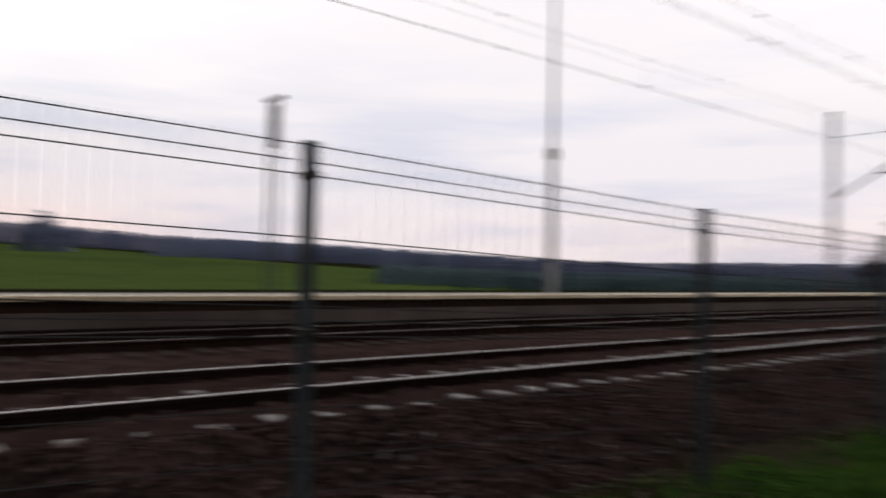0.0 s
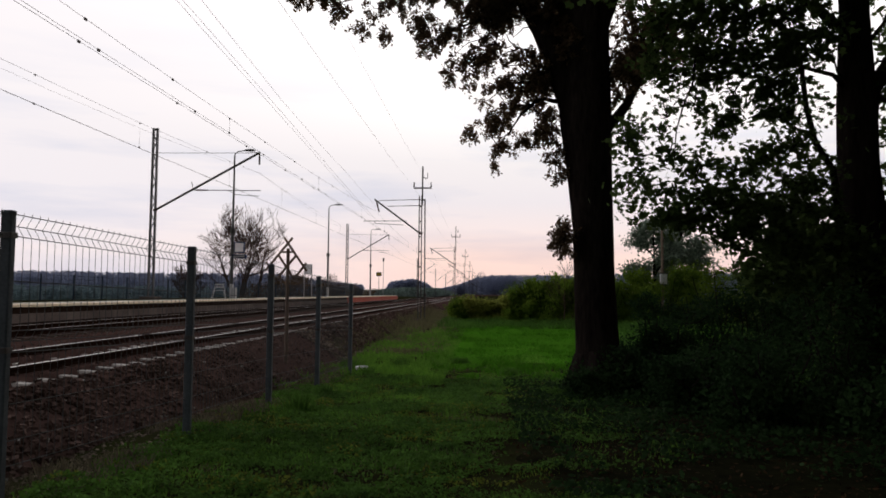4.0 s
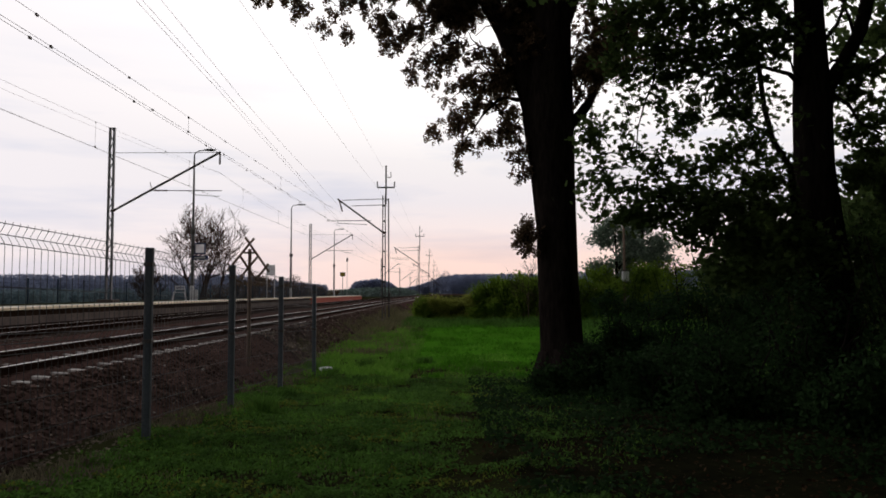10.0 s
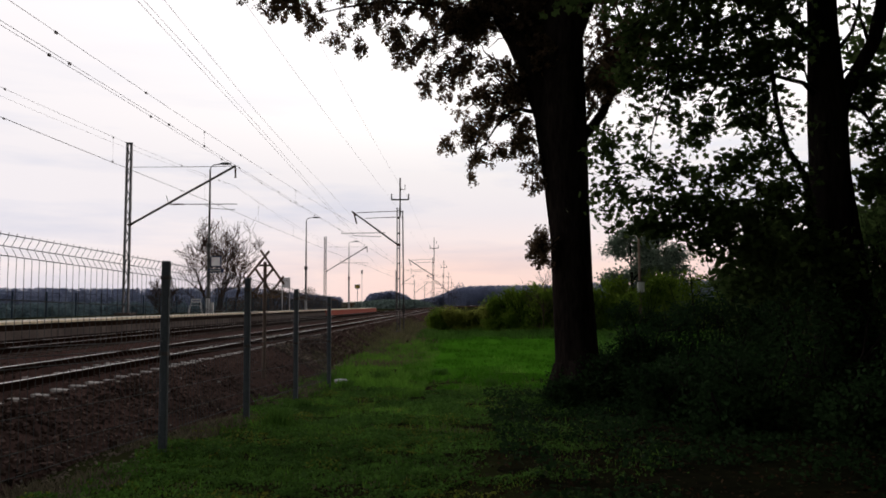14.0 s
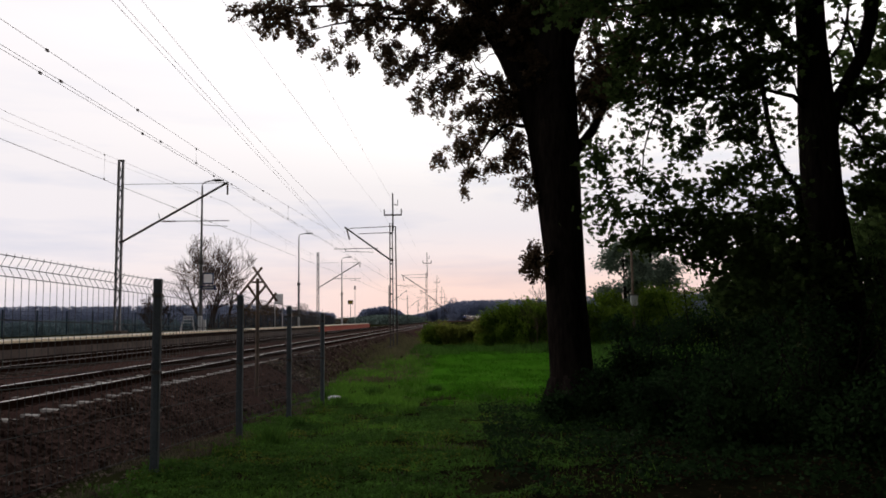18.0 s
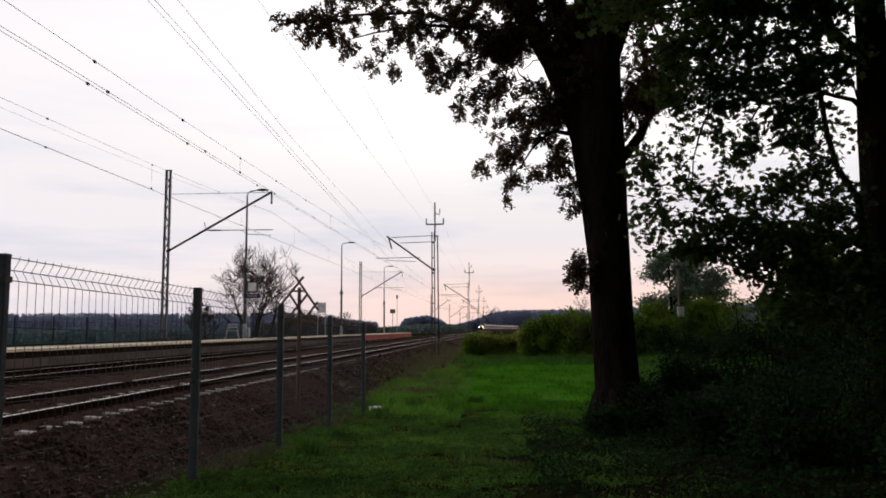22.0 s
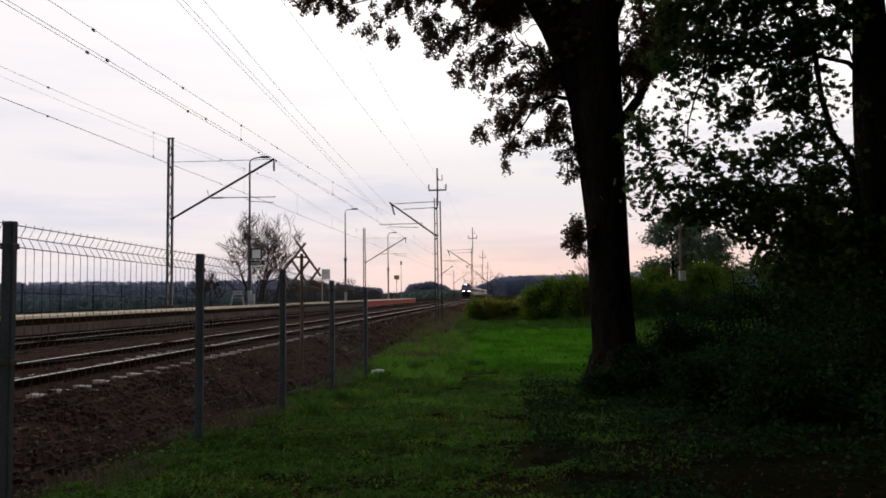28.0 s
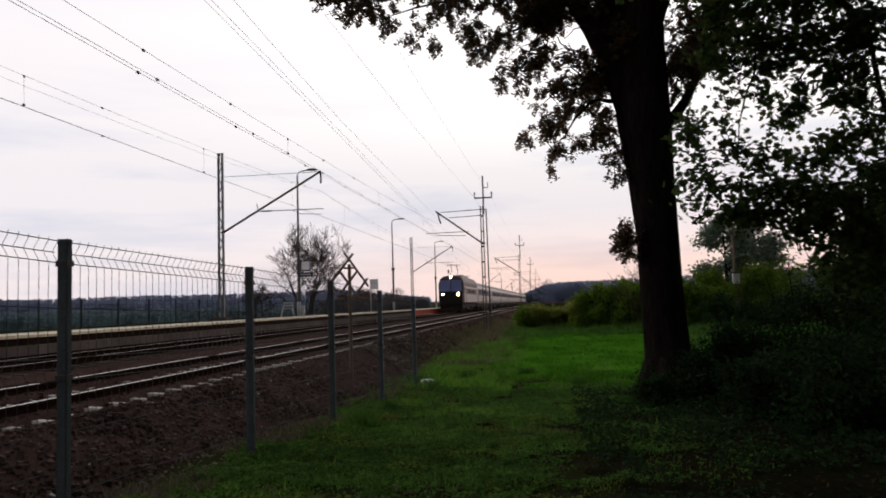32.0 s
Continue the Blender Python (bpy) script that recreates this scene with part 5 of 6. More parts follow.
def shrub(name, label, x, y, r, h, leaf_mat, seed, subs=70, per=14, size=0.07, leaf=LEAF, group="", ry=None, sub_r=0.14, stems=9):
    """A bush of stems spreading from one foot, with tufts of leaves from the ground up."""
    z0 = ground_z(x, y)
    t = thing(name, label, "bush", pose(0, 0, 0), group)
    g = np.random.default_rng(seed)
    ry = ry or r
    for i in range(stems):
        a = g.uniform(0, 6.28)
        m = Mesh()
        limb(m, curve_pts((x + 0.1 * math.cos(a), y + 0.1 * math.sin(a), z0 - 0.08), (x + r * 0.8 * math.cos(a), y + ry * 0.8 * math.sin(a), z0 + h * g.uniform(0.6, 1.0)), 0.15, 0.06, g, 5), 0.022, 0.006, 5)
        part("stem", m, BARK, t)
    clumps = []
    for i in range(7):
        a, u = g.uniform(0, 6.28), g.random() ** 0.6
        hh = h * (0.10 + 0.74 * (i + g.random()) / 7)
        clumps.append((x + r * 0.7 * u * math.cos(a), y + ry * 0.7 * u * math.sin(a), z0 + hh, r * 0.45, ry * 0.45, h * 0.2, max(4, subs // 7)))
    crown(t, "foliage", clumps, leaf, size, leaf_mat, seed + 1, per, 0.2, sub_r)
    return t


UNDER = [(2.95, 11.8, 0.7, 0.75), (3.7, 10.9, 0.9, 1.0), (4.3, 9.3, 0.9, 1.7), (5.6, 8.9, 1.1, 2.3), (3.5, 9.2, 0.6, 0.9), (5.0, 7.9, 0.8, 1.3), (6.0, 7.3, 1.1, 2.0), (2.75, 10.4, 0.5, 0.75),
         (6.7, 9.6, 1.4, 3.2), (4.1, 12.3, 1.0, 1.2), (5.4, 11.6, 1.2, 2.8), (6.9, 12.4, 1.4, 3.3), (8.3, 11.0, 1.5, 3.4), (2.9, 14.0, 0.8, 0.8), (6.9, 7.6, 1.2, 2.4), (2.35, 12.6, 0.35, 0.7),
         (4.2, 8.0, 0.5, 0.7), (3.0, 8.9, 0.4, 0.5), (1.95, 12.2, 0.30, 0.32),
         (2.45, 13.6, 0.45, 0.95), (3.0, 13.0, 0.55, 1.35), (3.6, 13.2, 0.7, 1.75), (4.4, 13.6, 0.9, 2.3), (5.3, 14.0, 1.0, 2.7), (6.3, 14.6, 1.2, 3.0), (7.6, 14.4, 1.3, 3.3), (7.4, 10.4, 1.0, 3.0),
         (1.55, 12.3, 0.22, 0.42), (2.2, 12.35, 0.3, 0.8)]
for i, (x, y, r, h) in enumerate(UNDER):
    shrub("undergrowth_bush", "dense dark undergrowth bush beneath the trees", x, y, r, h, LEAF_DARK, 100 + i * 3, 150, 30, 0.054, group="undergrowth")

HEDGE = [(-1.5, 45, 0.7, 1.2, 0), (-1.0, 45.2, 0.6, 1.05, 0), (-0.4, 44.8, 0.8, 1.25, 1), (0.4, 44.4, 0.8, 1.2, 1), (1.1, 44.0, 0.8, 1.25, 1), (1.6, 43.6, 0.8, 1.5, 1), (2.1, 43.0, 0.9, 1.95, 0), (2.7, 42.6, 1.0, 2.5, 0), (3.3, 42.2, 1.1, 2.7, 0), (4.1, 41.8, 1.2, 2.5, 0), (4.8, 41.4, 1.2, 2.45, 0), (5.5, 41, 1.6, 2.6, 0), (6.8, 42, 1.6, 2.7, 0),
         (8.2, 42, 1.7, 3.0, 0), (9.8, 41, 1.8, 3.1, 0), (11.6, 41, 1.9, 3.2, 0), (13.5, 42, 2.0, 3.2, 0)]
for i, (x, y, r, h, gold) in enumerate(HEDGE):
    shrub("hedge_bush", "yellow-green leafy bush beside the meadow" if gold else "dense green bush at the end of the meadow", x, y, r, h,
          LEAF_GOLD if gold else LEAF_BUSH, 300 + i * 3, 260, 20 if gold else 30, 0.11, group="bushes beyond the meadow", sub_r=0.22, stems=16)
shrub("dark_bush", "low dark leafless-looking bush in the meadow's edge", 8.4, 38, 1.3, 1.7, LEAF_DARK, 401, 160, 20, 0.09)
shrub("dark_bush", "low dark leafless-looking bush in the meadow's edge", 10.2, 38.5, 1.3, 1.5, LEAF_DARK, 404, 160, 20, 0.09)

# the grey-green tree behind the meadow
def small_tree(name, label, x, y, h, r, low, mat, seed, subs=26, per=26, size=0.16, trunk_r=0.14):
    z0 = ground_z(x, y)
    t = thing(name, label, "tree", pose(0, 0, 0))
    g = np.random.default_rng(seed)
    part("trunk", trunk_mesh([(x, y, z0 - 0.15), (x, y, z0 + 0.2), (x + 0.05, y, z0 + h * 0.4), (x, y, z0 + h * 0.9)], [trunk_r * 1.5, trunk_r, trunk_r * 0.8, trunk_r * 0.2], seed), BARK, t, smooth=True)
    clumps = []
    for i in range(14):
        a, zz = g.uniform(0, 6.28), z0 + low + (h - low) * (i + 0.5) / 14
        wide = r * math.sin(math.pi * (0.12 + 0.8 * (i + 0.5) / 14)) ** 0.7
        p = (x + wide * 0.55 * math.cos(a), y + wide * 0.55 * math.sin(a), zz)
        limb_part(t, curve_pts((x, y, max(z0 + 0.5, zz - 0.8)), p, 0.1, 0.06, g, 5), trunk_r * 0.35, 0.012, 6)
        clumps.append((*p, wide * 0.5, wide * 0.5, (h - low) / 11, subs))
    crown(t, "foliage", clumps, LEAF, size, mat, seed + 1, per, 0.2, 0.24)
    return t


small_tree("willow_tree", "grey-green young tree behind the meadow", 9.7, 44, 5.6, 1.9, 1.4, LEAF_GREY, 500, 26, 30, 0.15)
small_tree("willow_tree", "grey-green young tree behind the meadow", 11.5, 44.8, 5.9, 1.8, 1.4, LEAF_GREY, 520, 26, 30, 0.15)
small_tree("garden_tree", "bushy green tree at the meadow's edge", 12.0, 31, 4.8, 2.0, 0.4, LEAF_MAPLE, 560)
small_tree("garden_tree", "bushy green tree at the meadow's edge", 14.2, 33, 4.4, 2.0, 0.4, LEAF_MAPLE, 540)
# the wood beside the viewer; trees behind are unseen, added to block sky light
for i, (x, y, h, r) in enumerate(((8.6, 7.5, 9, 2.8), (8.0, 2.0, 10, 3.2), (6.5, -4.0, 11, 3.4), (1.5, -7.5, 11, 3.4), (9.6, 13.5, 9, 2.8), (8.2, 12.2, 3.9, 1.7), (10.8, 17.5, 4.6, 2.2))):
    small_tree("wood_tree", "tall leafy tree of the dark wood", x, y, h, r, 1.2, LEAF_MAPLE, 600 + i * 5, 40, 9 if i in (1, 2, 3) else 20, 0.32 if i in (1, 2, 3) else 0.17, 0.22)

# pole with a white box, half hidden by leaves
bx = thing("pole_box", "white meter box on a dark wooden pole", "utility pole", pose(9.54, 41, ground_z(9.54, 41)))
part("pole", Mesh().tube([(-0.02, 0.16, -0.3), (-0.02, 0.16, 6.3)], [0.08, 0.065], 8), TIMBER, bx)
part("box", Mesh().box(-0.18, 0.18, -0.10, 0.09, 2.18, 2.72, 0.02), WHITE_PAINT, bx, "white box")
part("box_lid", Mesh().box(-0.20, 0.20, -0.13, 0.09, 2.72, 2.78, 0.01), DARK_STEEL, bx, "dark lid")


# ---- bare tree behind the platform ----
def bare_tree(x, y, base, h, spread, seed, stems=4, forks=5, wide=0.42, lean=0.0, thick=0.15, least=0.016):
    t = thing("bare_tree", "grey-brown multi-stemmed tree just coming into leaf", "tree", pose(0, 0, 0))
    g = random.Random(seed)
    fine = Mesh()

    def grow(p, d, length, r, depth):
        pts, rad, q, dd = [tuple(p)], [r], Vector(p), Vector(d).normalized()
        for i in range(5 if depth < 3 else 3):
            dd = (dd + Vector((g.uniform(-1, 1), g.uniform(-1, 1), g.uniform(-0.2, 0.6))) * 0.11).normalized()
            q = q + dd * (length / (5 if depth < 3 else 3))
            pts.append(tuple(q))
            rad.append(r * (1 - 0.14 * (i + 1)))
        rad = [max(w, least) for w in rad]
        if depth == 0:
            m = Mesh()
            m.tube(pts, rad, 8, cap=False)
            part("trunk", m, GREY_BARK, t, smooth=True)
        else:
            fine.tube(pts, rad, 5 if depth < 2 else 3, cap=False)
        inside = ((q[0] - x - lean * h * 0.55) / (wide * h)) ** 2 + ((q[1] - y) / (wide * h)) ** 2 + ((q[2] - base - h * 0.58) / (h * 0.43)) ** 2 < 1
        if depth < forks and (inside or depth == 0):
            for k in ((1, 2, 2, 3, 3, 4, 4, 5, 5) if depth == 0 and stems == 1 else (1, 2, 3, 3, 4, 5, 5) if depth == 0 else (2, 3, 4, 5) if depth < 4 else (2, 5)):
                side = Vector((g.uniform(-1, 1), g.uniform(-1, 1), g.uniform(-0.2, 0.7))).normalized()
                nd = (dd * (0.45 if depth == 0 else 0.85) + side * (1.0 if depth == 0 else 0.75)).normalized()
                k = min(k, len(pts) - 1)
                grow(pts[k], nd, length * (0.49 if depth == 0 else g.uniform(0.5, 0.75)), rad[k] * 0.55, depth + 1)

    for i in range(stems):
        a = 6.28 * i / stems + g.uniform(-0.4, 0.4)
        foot = 0.3 if stems > 1 else 0.0
        grow((x + foot * math.cos(a), y + foot * math.sin(a), base - 0.1), (0.16 * math.cos(a) * spread + lean, 0.16 * math.sin(a) * spread, 1), h * (0.52 if stems > 1 else 0.56), thick, 0)
    part("twigwork", fine, GREY_BARK, t, kind="stuff")
    return t


bare_tree(-24.9, 76, ground_z(-24, 76), 10.5, 1.35, 3, 3, 5, 0.36, -0.03, 0.21)
bare_tree(-23.4, 76.6, ground_z(-23, 76), 10.0, 0.1, 14, 1, 5, 0.22, 0.17, 0.17)
bare_tree(4.3, 40.6, ground_z(4.3, 40.6), 3.9, 1.3, 21, 3, 3, 0.30, 0.0, 0.03, 0.005)
bare_tree(-30.2, 76, ground_z(-30, 76), 4.6, 1.6, 9, 3, 4)
bare_tree(-26.2, 126, ground_z(-26, 126), 5.0, 1.6, 12, 2, 4)
for i, (x, y, r, h) in enumerate(((-24.5, 84, 2.2, 3.5), (-25, 94, 2.5, 3.8), (-25, 104, 2.8, 4.0), (-25.5, 115, 2.9, 4.0), (-25, 126, 2.6, 3.3), (-24, 138, 2.6, 3.0), 
                                  (-27, 150, 3.0, 3.2), (-26, 165, 3.0, 3.0))):
    shrub("trackside_bush", "brownish bush behind the platform fence", x, y, r, h, LEAF_OAK, 700 + i * 3, 110, 16, 0.22, group="bushes behind the platform", sub_r=0.3, stems=5)


# ---- distant woods ----
def woods(name, label, rows, seed, depth, count, mat=None, girth=0.0065, leaves=60):
    """Trees along an arc, each of ragged clumps of foliage from the ground to its top: rows of (azimuth, distance, top height)."""
    rg = np.random.default_rng(seed)
    az, dist, top = (np.array(c, float) for c in zip(*rows))
    c, s = [], []
    for i in range(count):
        a = rg.uniform(az[0], az[-1])
        r = np.interp(a, az, dist) + rg.uniform(0, depth)
        hgt = np.interp(a, az, top) * rg.uniform(0.93, 1.0) * (r / np.interp(a, az, dist))
        x, y = r * math.sin(radians(a)), r * math.cos(radians(a))
        base = ground_z(x, y) - 1.0
        wide = r * girth * rg.uniform(0.6, 1.3)
        for j in range(leaves):
            q, u = rg.uniform(0, 6.283), rg.uniform(0.04, 0.98)
            k = wide * (1.0 - 0.7 * max(0.0, u - 0.45) / 0.55) * rg.uniform(0.3, 1.0)
            c.append((x + k * math.cos(q), y + k * math.sin(q), base + (hgt - base) * u))
            s.append(min(wide, (hgt - base) * 0.3) * rg.uniform(0.35, 0.7) * (1.0 if u < 0.85 else 0.7) * (1.0 if leaves < 100 else 0.55))
    p, q = random_axes(rg, len(c), 1.0, -0.4, 0.0)
    s = np.array(s)[:, None]
    ob = tri_cloud(name, np.array(c), p * s, q * s, [(-0.6, -0.2), (0.5, -0.5), (0.5, 0.35), (-0.35, 0.5)], mat or FOREST_HAZE, None)
    return tagged(ob, label, "forest", kind="stuff")


woods("forest", "forest along the horizon beyond the fields, tinted blue-grey as by haze",
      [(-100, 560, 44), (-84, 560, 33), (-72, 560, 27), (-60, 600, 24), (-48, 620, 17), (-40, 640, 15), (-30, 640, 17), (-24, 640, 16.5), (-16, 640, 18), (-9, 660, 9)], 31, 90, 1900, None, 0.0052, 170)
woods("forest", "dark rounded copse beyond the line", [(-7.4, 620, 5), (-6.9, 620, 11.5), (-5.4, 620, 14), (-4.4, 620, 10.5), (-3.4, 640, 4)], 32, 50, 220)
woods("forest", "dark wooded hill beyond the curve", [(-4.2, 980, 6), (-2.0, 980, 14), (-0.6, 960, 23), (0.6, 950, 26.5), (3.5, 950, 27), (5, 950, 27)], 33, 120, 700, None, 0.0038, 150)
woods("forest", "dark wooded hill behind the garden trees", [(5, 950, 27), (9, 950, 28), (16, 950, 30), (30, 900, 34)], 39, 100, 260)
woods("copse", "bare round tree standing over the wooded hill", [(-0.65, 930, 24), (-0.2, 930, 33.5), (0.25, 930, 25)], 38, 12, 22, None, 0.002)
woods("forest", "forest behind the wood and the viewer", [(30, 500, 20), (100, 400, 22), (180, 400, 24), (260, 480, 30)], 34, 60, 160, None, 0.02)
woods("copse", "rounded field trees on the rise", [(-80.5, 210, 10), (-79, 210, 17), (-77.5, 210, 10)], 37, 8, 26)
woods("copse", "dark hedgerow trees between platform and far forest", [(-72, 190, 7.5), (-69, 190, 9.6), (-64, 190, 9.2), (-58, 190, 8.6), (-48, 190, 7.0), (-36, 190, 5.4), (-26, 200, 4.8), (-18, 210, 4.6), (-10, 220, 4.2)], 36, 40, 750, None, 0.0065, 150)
woods("copse", "low hedge behind the platform fence, tinted blue-green as by haze", [(-56, 72, 2.6), (-46, 72, 2.0), (-30, 76, 1.9), (-22, 84, 2.0), (-15, 100, 2.0)], 40, 14, 420, HEDGE_HAZE, 0.009, 170)
woods("copse", "green copse beside the far line, paled as by haze", [(-9.0, 420, 3.4), (-6.0, 400, 4.8), (-3.5, 400, 4.8), (-2.4, 420, 3.2)], 35, 60, 200, HAZY_LEAF)


# ---- grass ----
def blades(name, count, seed, x_range, y_range, h, mat, parent, power=1.6, wide=0.012, keep=None, bare=-0.1):
    g = np.random.default_rng(seed)
    x = g.uniform(*x_range, count)
    y = y_range[0] + (y_range[1] - y_range[0]) * g.random(count) ** power
    ok = np.array([noise.noise((a * 0.6, b * 0.6, seed)) + 0.9 * noise.noise((a * 1.9, b * 1.9, 60)) > bare + 0.35 * (g.random() - 0.5) for a, b in zip(x, y)])
    if keep is not None:
        ok &= keep(x, y)
    x, y = x[ok], y[ok]
    z = np.array([max(ground_z(a, b), bed_z(a) + rise(b)) if a < -3.85 else ground_z(a, b) for a, b in zip(x, y)]) - 0.01
    n = len(x)
    tall = np.array([0.75 + 0.9 * noise.noise((a * 0.9, b * 0.9, seed + 3.3)) + 0.6 * noise.noise((a * 3.4, b * 3.4, 7.0)) for a, b in zip(x, y)])
    up = np.stack([g.normal(size=n) * 0.38, g.normal(size=n) * 0.38, np.ones(n)], 1)
    up *= (h * np.clip(tall, 0.3, 1.7) * g.uniform(0.5, 1.25, n))[:, None]
    a = g.uniform(0, 6.28, n)
    side = np.stack([np.cos(a), np.sin(a), np.zeros(n)], 1) * (wide * g.uniform(0.6, 1.4, n))[:, None]
    tri_cloud(name, np.stack([x, y, z], 1), side, up, [(-0.5, 0), (0.5, 0), (0.35, 0.55), (0, 1.0), (-0.35, 0.55)], mat, parent)


lawn = thing("grass", "rough uncut grass with weeds beside the railway", "grass", kind="stuff")
rough_edge = lambda x, y, s: np.array([0.45 * noise.noise((a * 0.9, b * 0.9, s)) + 0.35 * noise.noise((a * 3.0, b * 3.0, s + 4)) for a, b in zip(x, y)])
off_track = lambda x, y: (x > -3.42 + 0.012 * y + rough_edge(x, y, 3.0)) & np.array([shaded_floor_edge(a, b) < -1.2 + 2.9 * rr for a, b, rr in zip(x, y, np.random.default_rng(3).random(len(x)))])
verge = lambda x, y: np.abs(x + 3.50 - 0.012 * y + rough_edge(x, y, 9.0)) < 0.42
blades("grass_blades", 320000, 41, (-4.4, 6.0), (-9, 22), 0.055, BLADE, lawn, 1.15, 0.010, keep=off_track, bare=-0.05)
blades("grass_tufts", 40000, 42, (-4.2, 6), (-3, 24), 0.12, BLADE, lawn, 1.2, 0.014, keep=off_track, bare=0.12)
blades("moss_patches", 90000, 50, (-4.2, 3.0), (-2, 17), 0.034, MOSS, lawn, 1.15, 0.016, keep=off_track, bare=0.16)
blades("thatch", 80000, 57, (-4.2, 3.4), (-2, 18), 0.050, VERGE_BLADE, lawn, 1.15, 0.012, keep=off_track, bare=0.22)
blades("rank_clumps", 30000, 51, (-4.0, 4.0), (-2, 20), 0.15, WEED, lawn, 1.15, 0.012, keep=off_track, bare=0.42)
blades("dry_stalks", 7000, 43, (-4.3, 5), (-3, 20), 0.08, DRY_BLADE, lawn, 1.2, 0.010, keep=off_track)
# low weeds straggling over the bare floor, leaves coloured dark for the tree shade
g = np.random.default_rng(91)
lx, ly = g.uniform(0.35, 6.5, 40000), g.uniform(1.5, 14, 40000)
ok = np.array([shaded_floor_edge(a, b) > -1.3 + 1.4 * g.random() and noise.noise((a * 1.3, b * 1.3, 33)) + 0.5 * noise.noise((a * 4, b * 4, 3)) + 0.12 * (b - 7) > 0.0 for a, b in zip(lx, ly)])
lx, ly = lx[ok], ly[ok]
lh = np.array([0.05 + 0.35 * max(0.0, noise.noise((a * 1.6, b * 1.6, 12)) + 0.15) for a, b in zip(lx, ly)])
lz = np.array([ground_z(a, b) for a, b in zip(lx, ly)]) + lh * g.random(len(lx)) + 0.015
la, lb = random_axes(g, len(lx), 0.050, 0.45, 0.5)
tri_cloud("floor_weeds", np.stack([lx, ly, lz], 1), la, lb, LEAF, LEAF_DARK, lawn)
blades("verge_stalks", 70000, 45, (-4.6, -2.7), (-1, 30), 0.11, DRY_BLADE, lawn, 1.2, 0.013, keep=verge)
blades("verge_straw", 45000, 47, (-4.6, -0.6), (21, 70), 0.15, VERGE_BLADE, lawn, 1.2, 0.020, keep=lambda x, y: (x > -4.35 + 1.3 * rough_edge(x, y, 5.0)) & (x < -1.3 + 1.6 * rough_edge(x, y, 8.0)), bare=-0.3)
blades("verge_weeds", 40000, 46, (-4.5, -0.8), (14, 34), 0.20, BLADE, lawn, 1.2, 0.022, keep=lambda x, y: (x > -3.75 + 0.9 * rough_edge(x, y, 2.0)) & (x < -0.7 + 2.4 * rough_edge(x, y, 6.0)), bare=-0.05)
blades("verge_thicket", 32000, 48, (-5.4, -0.9), (27, 66), 0.30, VERGE_BLADE, lawn, 1.2, 0.026, keep=lambda x, y: (x > -4.35 + 1.2 * rough_edge(x, y, 5.0)) & (x < -2.3 + 2.2 * rough_edge(x, y, 8.0)), bare=-0.05)
blades("hedge_foot_grass", 26000, 49, (-2.2, 8.0), (34, 43), 0.30, WEED, lawn, 0.6, 0.03, bare=-0.2)
blades("shade_growth", 30000, 53, (1.9, 13.0), (15.0, 40), 0.34, WEED, lawn, 1.2, 0.03, keep=lambda x, y: x > 0.165 * y + 0.4 * rough_edge(x, y, 7.0), bare=-0.2)
meadow_grass = thing("meadow_grass", "bright green young meadow grass", "grass", kind="stuff")
blades("meadow_blades", 105000, 44, (-1.6, 13.5), (15.2, 50), 0.14, CROP_BLADE, meadow_grass, 1.3, 0.03, keep=lambda x, y: x < 0.32 * y)


rng = np.random.default_rng(77)
n = 170000
wx, wy = rng.uniform(-4.2, 6.0, n), -9 + 25 * rng.random(n)
ok = np.array([noise.noise((a * 0.8, b * 0.8, 21.0)) + 0.35 * noise.noise((a * 3.1, b * 3.1, 5.0)) > -0.05 for a, b in zip(wx, wy)]) & off_track(wx, wy)
wx, wy = wx[ok], wy[ok]
wz = np.array([ground_z(a, b) for a, b in zip(wx, wy)]) + rng.uniform(0.01, 0.085, len(wx))
wa, wb = random_axes(rng, len(wx), 0.030, 0.55, 0.6)
tri_cloud("weed_leaves", np.stack([wx, wy, wz], 1), wa, wb, LEAF, WEED, lawn)
# broad-leaved weeds in low cushions, with yellowish ones among them
for title, count, mat, kind_z, most in (("cushion_leaves", 260000, WEED, 71.0, -0.10), ("cushion_leaves_yellowish", 90000, MOSS, 72.0, 0.22)):
    wx, wy = rng.uniform(-4.0, 3.6, count), 3.6 + 11.5 * rng.random(count) ** 1.1
    ok = np.array([noise.noise((a * 0.9, b * 0.9, kind_z)) + 0.6 * noise.noise((a * 2.7, b * 2.7, kind_z + 5)) > most and (mat is WEED or shaded_floor_edge(a, b) < -0.3) for a, b in zip(wx, wy)]) & off_track(wx, wy)
    wx, wy = wx[ok], wy[ok]
    mound = np.array([0.02 + 0.10 * max(0.0, noise.noise((a * 1.5, b * 1.5, 30.0)) + 0.6 * noise.noise((a * 4.2, b * 4.2, 31.0)) + 0.1) for a, b in zip(wx, wy)])
    wz = np.array([ground_z(a, b) for a, b in zip(wx, wy)]) + mound * rng.uniform(0.45, 1.15, len(wx)) + 0.008
    wa, wb = random_axes(rng, len(wx), 0.027, 0.5, 0.5)
    tri_cloud(title, np.stack([wx, wy, wz], 1), wa, wb, LEAF, mat, lawn)
fx, fy = rng.uniform(-3.2, 7.0, 26000), rng.uniform(-3, 16, 26000)
ok = np.array([shaded_floor_edge(a, b) > -0.1 - 0.5 * rng.random() for a, b in zip(fx, fy)])
fx, fy = fx[ok], fy[ok]
fz = np.array([ground_z(a, b) for a, b in zip(fx, fy)]) + rng.uniform(0.015, 0.05, len(fx))
fa, fb = random_axes(rng, len(fx), 0.036, 0.75, 0.3)
